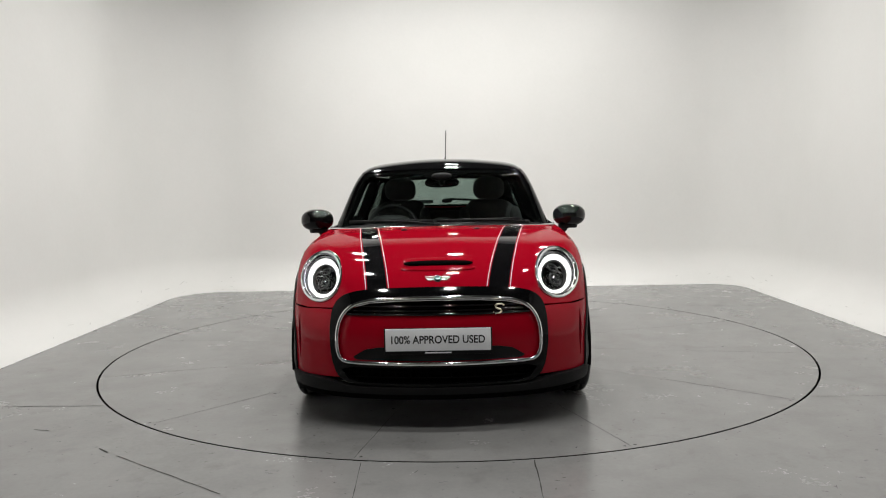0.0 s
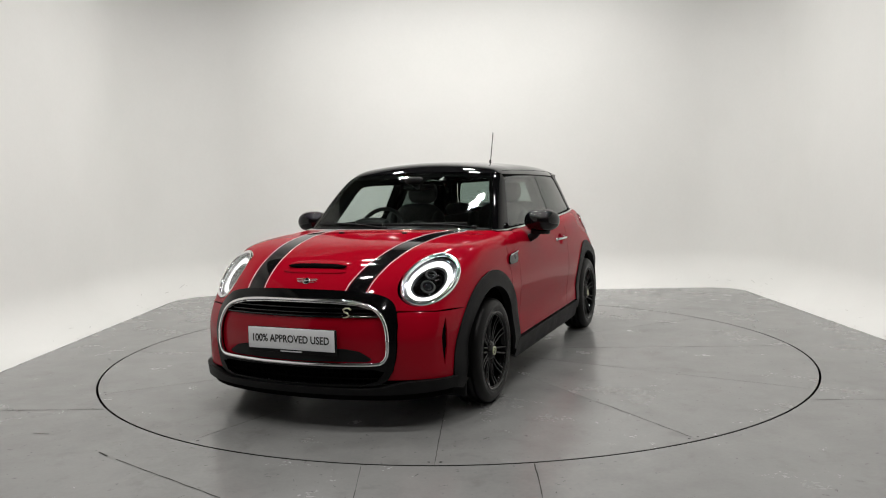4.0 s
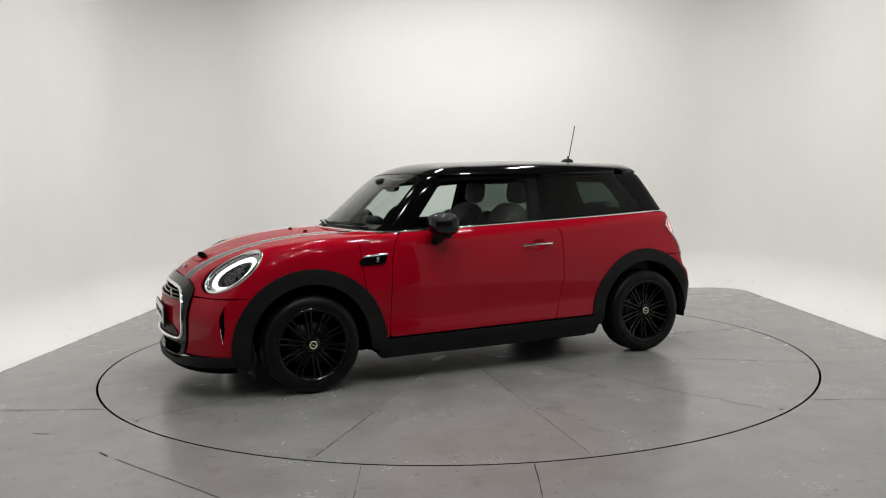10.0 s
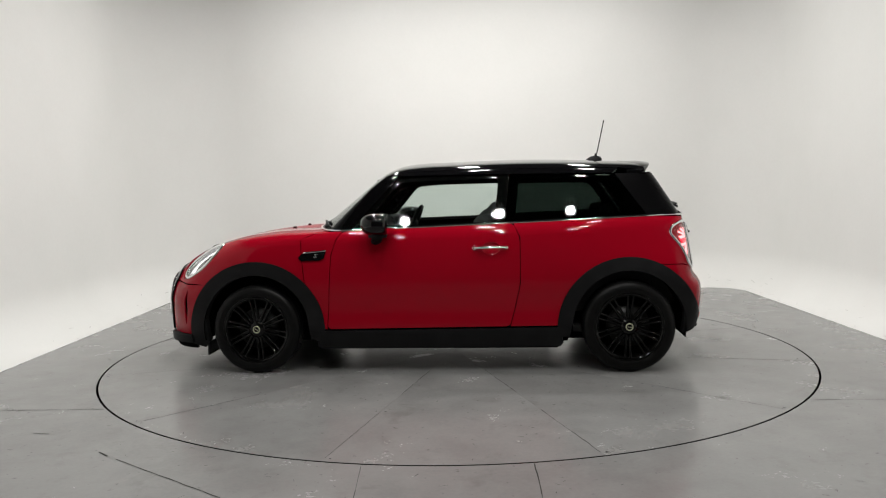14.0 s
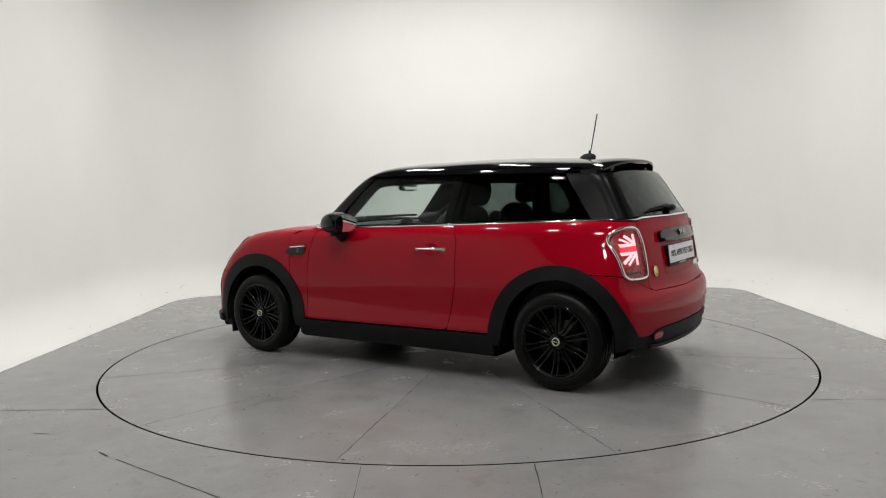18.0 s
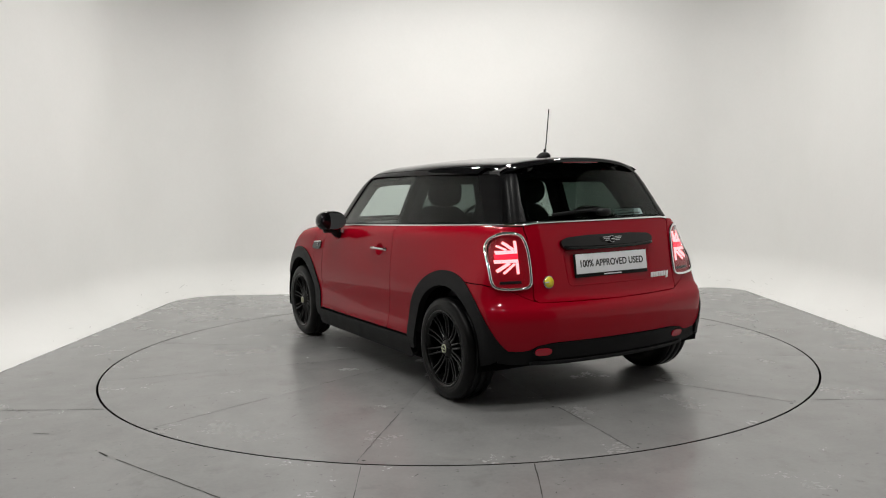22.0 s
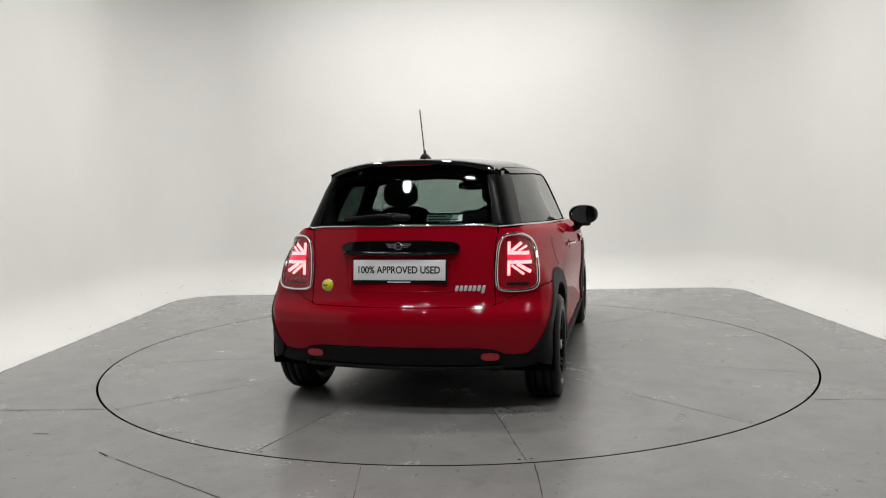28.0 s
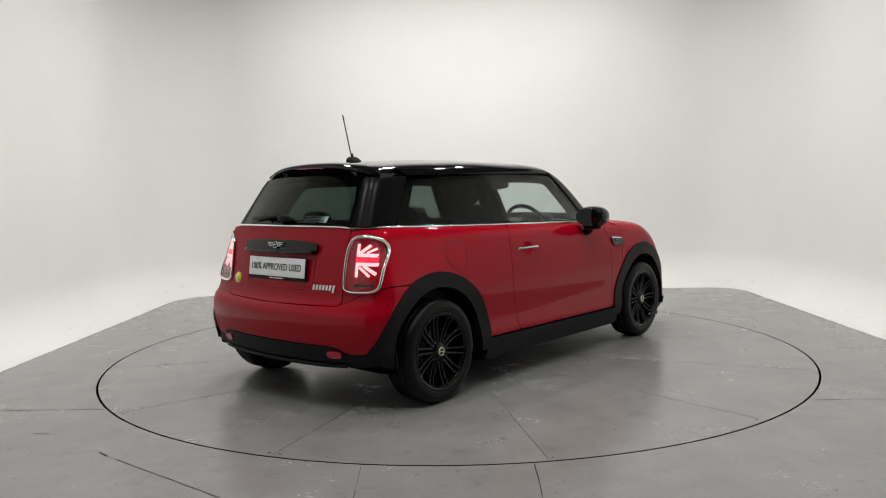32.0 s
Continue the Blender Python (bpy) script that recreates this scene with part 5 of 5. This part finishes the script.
# ---- underside ----
part("floor_pan", boxed(0.05, 0, 0.21, 2.9, 1.00, 0.10, None, 0.03), DARK, CAR, "", False)
part("battery_case", boxed(-0.02, 0, 0.185, 1.56, 1.48, 0.08, None, 0.02), DARK, CAR, "", False)
part("tail_pan", boxed(-1.52, 0, 0.315, 0.30, 1.00, 0.06, None, 0.02), DARK, CAR, "", False)
for s in SIDES:
    flap = boxed(1.60, s * 0.70, 0.165, 0.016, 0.18, 0.09, None, 0.004)
    part("air_flap", flap, BLACK_TRIM, CAR)


def dish(name, form, chart, centre, size, depth, mat, parent):
    """A shallow hollow pressed into the form."""
    bm = bmesh.new()
    rings = []
    for r in np.linspace(1, 0.05, 8):
        uv = np.array(oval(*centre, size[0] * r, size[1] * r, 32))
        p, n = shoot(form, chart, uv)
        rings.append([bm.verts.new(q - m * depth * (1 - r * r) ** 0.8) for q, m in zip(p, n)])
    for a, b in zip(rings, rings[1:]):
        for k in range(32):
            bm.faces.new((a[k], a[(k + 1) % 32], b[(k + 1) % 32], b[k]))
    bm.faces.new(rings[-1])
    bmesh.ops.recalc_face_normals(bm, faces=bm.faces)
    return part(name, bm, mat, parent)


# ---- mirrors, handles, side badges, filler flap ----
for s in SIDES:
    at = Vector((0.385, s * 0.880, 1.003))
    turn = Matrix.Rotation(radians(-s * 12), 4, "Z")
    shell = blob(at, (0.112, 0.112, 0.075), 2.4, 32, 20, turn)
    for v in shell.verts:
        if v.co.x < at.x - 0.06:
            v.co.x = at.x - 0.06 + (v.co.x - at.x + 0.06) * 0.12
    mirror = part("wing_mirror", shell, BLACK_GLOSS, CAR, "gloss black wing mirror")
    part("mirror_glass", lathe([(0, -0.003), (0.072, -0.003), (0.074, 0.0), (0, 0.003)], 36, "X", Matrix.Translation(at + Vector((-0.070, 0, 0.0))) @ turn @ Matrix.Rotation(radians(-s * 7), 4, "Z") @ Matrix.Diagonal((1, 1.25, 0.84, 1))), MIRROR_GLASS, mirror, "mirror glass", False)
    part("mirror_base", lathe([(0.070, -0.02), (0.075, 0.0), (0.066, 0.012), (0, 0.012), (0, -0.02)], 28, "Z", Matrix.Translation(at + Vector((0.005, -s * 0.01, -0.068))) @ Matrix.Diagonal((0.85, 0.9, 1, 1))), BLACK_TRIM, mirror)
    part("mirror_arm", sweep([at + Vector((0.0, -s * 0.02, -0.06)), at + Vector((0.015, -s * 0.045, -0.095)), at + Vector((0.03, -s * 0.085, -0.118))], 0.036, 0.026, False, 12), BLACK_TRIM, mirror)
    # door handle over its cup
    ch = both(s)
    p, n = shoot(lower, ch, np.array([(-0.24, 0.831), (-0.29, 0.8315), (-0.347, 0.832), (-0.40, 0.8325), (-0.455, 0.833)]))
    lift = (0.006, 0.030, 0.036, 0.030, 0.006)
    grip = [q + m * d for q, m, d in zip(p, n, lift)]
    fine = []
    for a, b in zip(grip, grip[1:]):
        fine += [a + (b - a) * k / 4 for k in range(4)]
    fine.append(grip[-1])
    handle = part("door_handle", sweep(fine, 0.009, 0.013, False, 12, [n[2]] * len(fine)), CHROME, CAR, "chrome door handle")
    dish("handle_cup", lower, ch, (-0.352, 0.830), (0.0605, 0.0415), 0.019, RED, handle)
    for x, z in ((-0.245, 0.831), (-0.45, 0.833)):
        part("handle_foot", blob(shoot(lower, ch, np.array([(x, z)]))[0][0], (0.018, 0.012, 0.014), 2.2, 16, 10), CHROME, handle)
    # side badge behind the front wheel
    body = rounded([(0.942, 0.783), (0.912, 0.814), (0.752, 0.827), (0.765, 0.780), (0.795, 0.764), (0.925, 0.763)], 0.008)
    side_badge = panel("side_badge", lower, ch, body, BLACK_GLOSS, CAR, (), 0.010, 0.014, 0.03, "black side badge with a chrome top edge")
    trim("badge_edge", lower, ch, [(0.905, 0.816), (0.750, 0.828)], 0.006, 0.005, CHROME, side_badge, 0.011, False)
    q, m = shoot(lower, ch, np.array([(0.820, 0.795)]))
    squiggle(0.022, 0.024, Matrix.Translation(q[0] + m[0] * 0.012) @ (Matrix.Rotation(math.pi, 4, "Z") if s > 0 else Matrix.Identity(4)), 0.0028, SILVER, side_badge)
    # indicator lamp slit and washer nozzle
    q, m = shoot(lower, ("top", 0.5, 1), np.array([(1.12, s * 0.22)]))
    part("washer_nozzle", blob(q[0] + m[0] * 0.004, (0.014, 0.018, 0.008), 2.4, 14, 8), BLACK_TRIM, CAR)

flap = oval(-1.052, 0.838, 0.088, 0.088, 48)
trim("charge_flap_joint", lower, both(-1), flap, 0.0018, 0.0012, INK, CAR, 0.0, True)
panel("charge_flap", lower, both(-1), oval(-1.052, 0.838, 0.084, 0.084, 48), RED, CAR, (), 0.0015, 0.003, 0.03, "round red charging flap")

# ---- bonnet scoop ----
z_scoop = float(shoot(lower, ("top", 0.5, 1), np.array([(1.76, 0.0)]))[0][0, 2])
slot = blob((1.772, 0, z_scoop + 0.003), (0.018, 0.182, 0.013), 2.6, 28, 12, Matrix.Rotation(radians(24), 4, "Y"))
scoop_lip = blob((1.715, 0, z_scoop + 0.012), (0.054, 0.192, 0.009), 2.6, 36, 16, Matrix.Rotation(radians(14), 4, "Y"))
scoop = part("bonnet_scoop", scoop_lip, RED, CAR, "raised red bonnet scoop with a black slot")
part("scoop_slot", slot, DARK, scoop)
z_chin = float(shoot(lower, ("top", 0.5, 1), np.array([(1.802, 0.0)]))[0][0, 2])
part("scoop_chin", blob((1.802, 0, z_chin), (0.026, 0.194, 0.006), 2.6, 36, 12, Matrix.Rotation(radians(24), 4, "Y")), RED, scoop)

# ---- aerial ----
fin = blob((-1.105, 0, 1.404), (0.064, 0.036, 0.042), 2.4, 24, 14)
for v in fin.verts:
    if v.co.z > 1.404:
        up = (v.co.z - 1.404) / 0.042
        v.co.x -= 0.018 * up
        v.co.y *= 1 - 0.35 * up
        v.co.z = 1.404 + 0.042 * up * min(1.0, 0.45 + 0.55 * (-1.03 - v.co.x) / 0.06)
aerial = part("aerial", fin, BLACK_TRIM, CAR, "black roof aerial with a thin rod")
part("aerial_rod", sweep([(-1.125, 0, 1.415), (-1.145, 0.002, 1.50), (-1.188, 0.010, 1.708)], 0.0038, 0.0038, False, 8), BLACK_TRIM, aerial)
part("rod_foot", sweep([(-1.122, 0, 1.412), (-1.130, 0, 1.465)], 0.009, 0.009, False, 8), BLACK_TRIM, aerial)

# ---- wipers ----


def wiper(base, elbow, tip_a, tip_b, name):
    arm = part(name, sweep([base, Vector(base).lerp(Vector(elbow), 0.5) + Vector((0, 0, 0.006)), elbow], 0.009, 0.006), BLACK_TRIM, CAR, "black wiper arm")
    part("wiper_blade", sweep([tip_a, Vector(tip_a).lerp(Vector(tip_b), 0.5), tip_b], 0.006, 0.010), BLACK_TRIM, arm)
    part("wiper_pivot", blob(base, (0.018, 0.018, 0.014), 2.2, 16, 10), BLACK_TRIM, arm)


for y0, y1, ya, yb in ((-0.02, -0.36, -0.05, -0.60), (0.55, 0.20, 0.50, -0.03)):
    q, m = shoot(upper, SCREEN, np.array([(y0, 0.972), (y1, 0.990), (ya, 0.994), (yb, 0.992)]))
    q = q + m * np.array([[0.012], [0.022], [0.012], [0.012]])
    wiper(*[tuple(k) for k in q], "wiper")
q, m = shoot(upper, BACKLIGHT, np.array([(0.0, 1.066), (0.20, 1.072), (0.02, 1.085), (0.34, 1.062)]))
q = q + m * np.array([[0.016], [0.024], [0.014], [0.012]])
wiper(*[tuple(k) for k in q], "rear_wiper")
part("wiper_boss", blob(q[0], (0.03, 0.05, 0.022), 2.4, 18, 12), BLACK_TRIM, CAR)
# dealer sticker inside the rear glass
q, m = shoot(upper, BACKLIGHT, np.array([(-0.235, 1.075)]))
stick = Matrix.Translation(q[0] - m[0] * 0.012) @ FACE_R @ Matrix.Rotation(radians(-36), 4, "X")
sticker = part("window_sticker", boxed(0, 0, 0, 0.20, 0.001, 0.042, stick), STICKER, CAR, "pale sticker with two grey text bars", False)
for z, w in ((0.010, 0.10), (-0.010, 0.17)):
    part("text_bar", boxed(-0.09 + w / 2, -0.0015, z, w, 0.001, 0.007, stick), INK, sticker, "", False)

# ---- interior ----
part("cabin_floor", boxed(-0.35, 0, 0.27, 2.2, 1.36, 0.06, None, 0.02), DASH, CAR, "", False)
for s in SIDES:
    part("door_card", boxed(0.10, s * 0.735, 0.64, 1.15, 0.04, 0.54, None, 0.015), DASH, CAR, "", False)
    part("side_lining", boxed(-0.95, s * 0.62, 0.66, 0.95, 0.06, 0.56, None, 0.015), DASH, CAR, "", False)
part("boot_lining", boxed(-1.35, 0, 0.66, 0.5, 1.1, 0.50, None, 0.03), DASH, CAR, "", False)
part("parcel_shelf", boxed(-1.42, 0, 0.955, 0.38, 1.02, 0.03, None, 0.01), DASH, CAR, "", False)
dash = part("dashboard", blob((0.62, 0, 0.86), (0.20, 0.66, 0.115), 4.0, 36, 16), DASH, CAR, "dark dashboard")
part("instrument_hood", blob((0.44, -0.36, 0.985), (0.07, 0.13, 0.045), 2.6, 24, 12), DASH, dash)
part("centre_display", lathe([(0, -0.012), (0.11, -0.012), (0.125, 0.0), (0.11, 0.012), (0, 0.012)], 36, "X", Matrix.Translation((0.43, 0, 0.885))), DASH, dash)
part("bulkhead", boxed(0.78, 0, 0.60, 0.06, 1.3, 0.62, None, 0.02), DARK, CAR, "", False)
part("tunnel", boxed(0.10, 0, 0.42, 1.2, 0.18, 0.26, None, 0.04), DASH, CAR)
part("headlining", boxed(-0.45, 0, 1.345, 1.35, 0.82, 0.02, None, 0.008), CLOTH, CAR)
# steering wheel
wheel_m = Matrix.Translation((0.30, -0.36, 0.925)) @ Matrix.Rotation(radians(-24), 4, "Y")
ring = [wheel_m @ Vector((0, 0.176 * math.cos(a), 0.176 * math.sin(a))) for a in np.linspace(0, math.tau, 40, endpoint=False)]
steering = part("steering_wheel", sweep(ring, 0.015, 0.015, True, 10, [wheel_m.to_3x3() @ Vector((1, 0, 0))] * 40), DASH, CAR, "dark three-spoke steering wheel")
part("wheel_boss", blob((0, 0, 0), (0.03, 0.075, 0.06), 2.6, 20, 12, wheel_m), DASH, steering)
for a in (0, 180, 270):
    e = Vector((0, 0.175 * math.cos(radians(a)), 0.175 * math.sin(radians(a))))
    part("wheel_spoke", sweep([wheel_m @ (e * 0.3), wheel_m @ e], 0.014, 0.010), DASH, steering)
# rear-view mirror
rear_mirror = part("rear_view_mirror", blob((0.405, 0.0, 1.245), (0.022, 0.118, 0.034), 3.0, 28, 14), BLACK_GLOSS, CAR, "black interior mirror")
part("mirror_glass", boxed(0.384, 0, 1.245, 0.004, 0.19, 0.045, None, 0.0018), MIRROR_GLASS, rear_mirror)
part("mirror_stem", sweep([(0.42, 0, 1.25), (0.50, 0, 1.285)], 0.022, 0.03), BLACK_TRIM, rear_mirror)
part("sensor_pod", blob((0.475, 0, 1.285), (0.05, 0.07, 0.028), 2.6, 20, 12), BLACK_TRIM, rear_mirror)


def seat(y):
    back = part("front_seat", blob((-0.30, y, 0.78), (0.095, 0.245, 0.34), 3.2, 28, 18, Matrix.Rotation(radians(-17), 4, "Y")), CLOTH, CAR, "dark cloth front seat")
    part("cushion", blob((0.03, y, 0.46), (0.27, 0.245, 0.10), 3.4, 26, 14, Matrix.Rotation(radians(-6), 4, "Y")), CLOTH, back)
    part("headrest", blob((-0.455, y, 1.195), (0.055, 0.125, 0.092), 2.8, 24, 14, Matrix.Rotation(radians(-8), 4, "Y")), CLOTH, back)
    for k in SIDES:
        part("bolster", blob((-0.25, y + k * 0.20, 0.82), (0.085, 0.055, 0.24), 2.6, 18, 12, Matrix.Rotation(radians(-17), 4, "Y")), CLOTH, back)
        part("headrest_post", sweep([(-0.42, y + k * 0.055, 1.05), (-0.445, y + k * 0.055, 1.14)], 0.006), SILVER, back)
    part("seat_base", boxed(-0.02, y, 0.34, 0.40, 0.36, 0.12, None, 0.03), DASH, back)


seat(0.355)
seat(-0.355)
bench = part("rear_seat", blob((-1.06, 0, 0.74), (0.09, 0.60, 0.27), 4.0, 36, 16, Matrix.Rotation(radians(-20), 4, "Y")), CLOTH, CAR, "dark cloth rear bench")
part("rear_cushion", blob((-0.80, 0, 0.48), (0.25, 0.58, 0.10), 4.0, 32, 14), CLOTH, bench)
for s in SIDES:
    part("rear_headrest", blob((-1.165, s * 0.32, 1.035), (0.05, 0.125, 0.062), 2.6, 22, 12), CLOTH, bench)


def motions():
    walk(CAR, [(t, Matrix.Rotation(radians(a), 4, "Z") @ CAR_AT) for t, a in SPIN])
    walk(TABLE, [(t, Matrix.Rotation(radians(a), 4, "Z")) for t, a in SPIN])


motions()
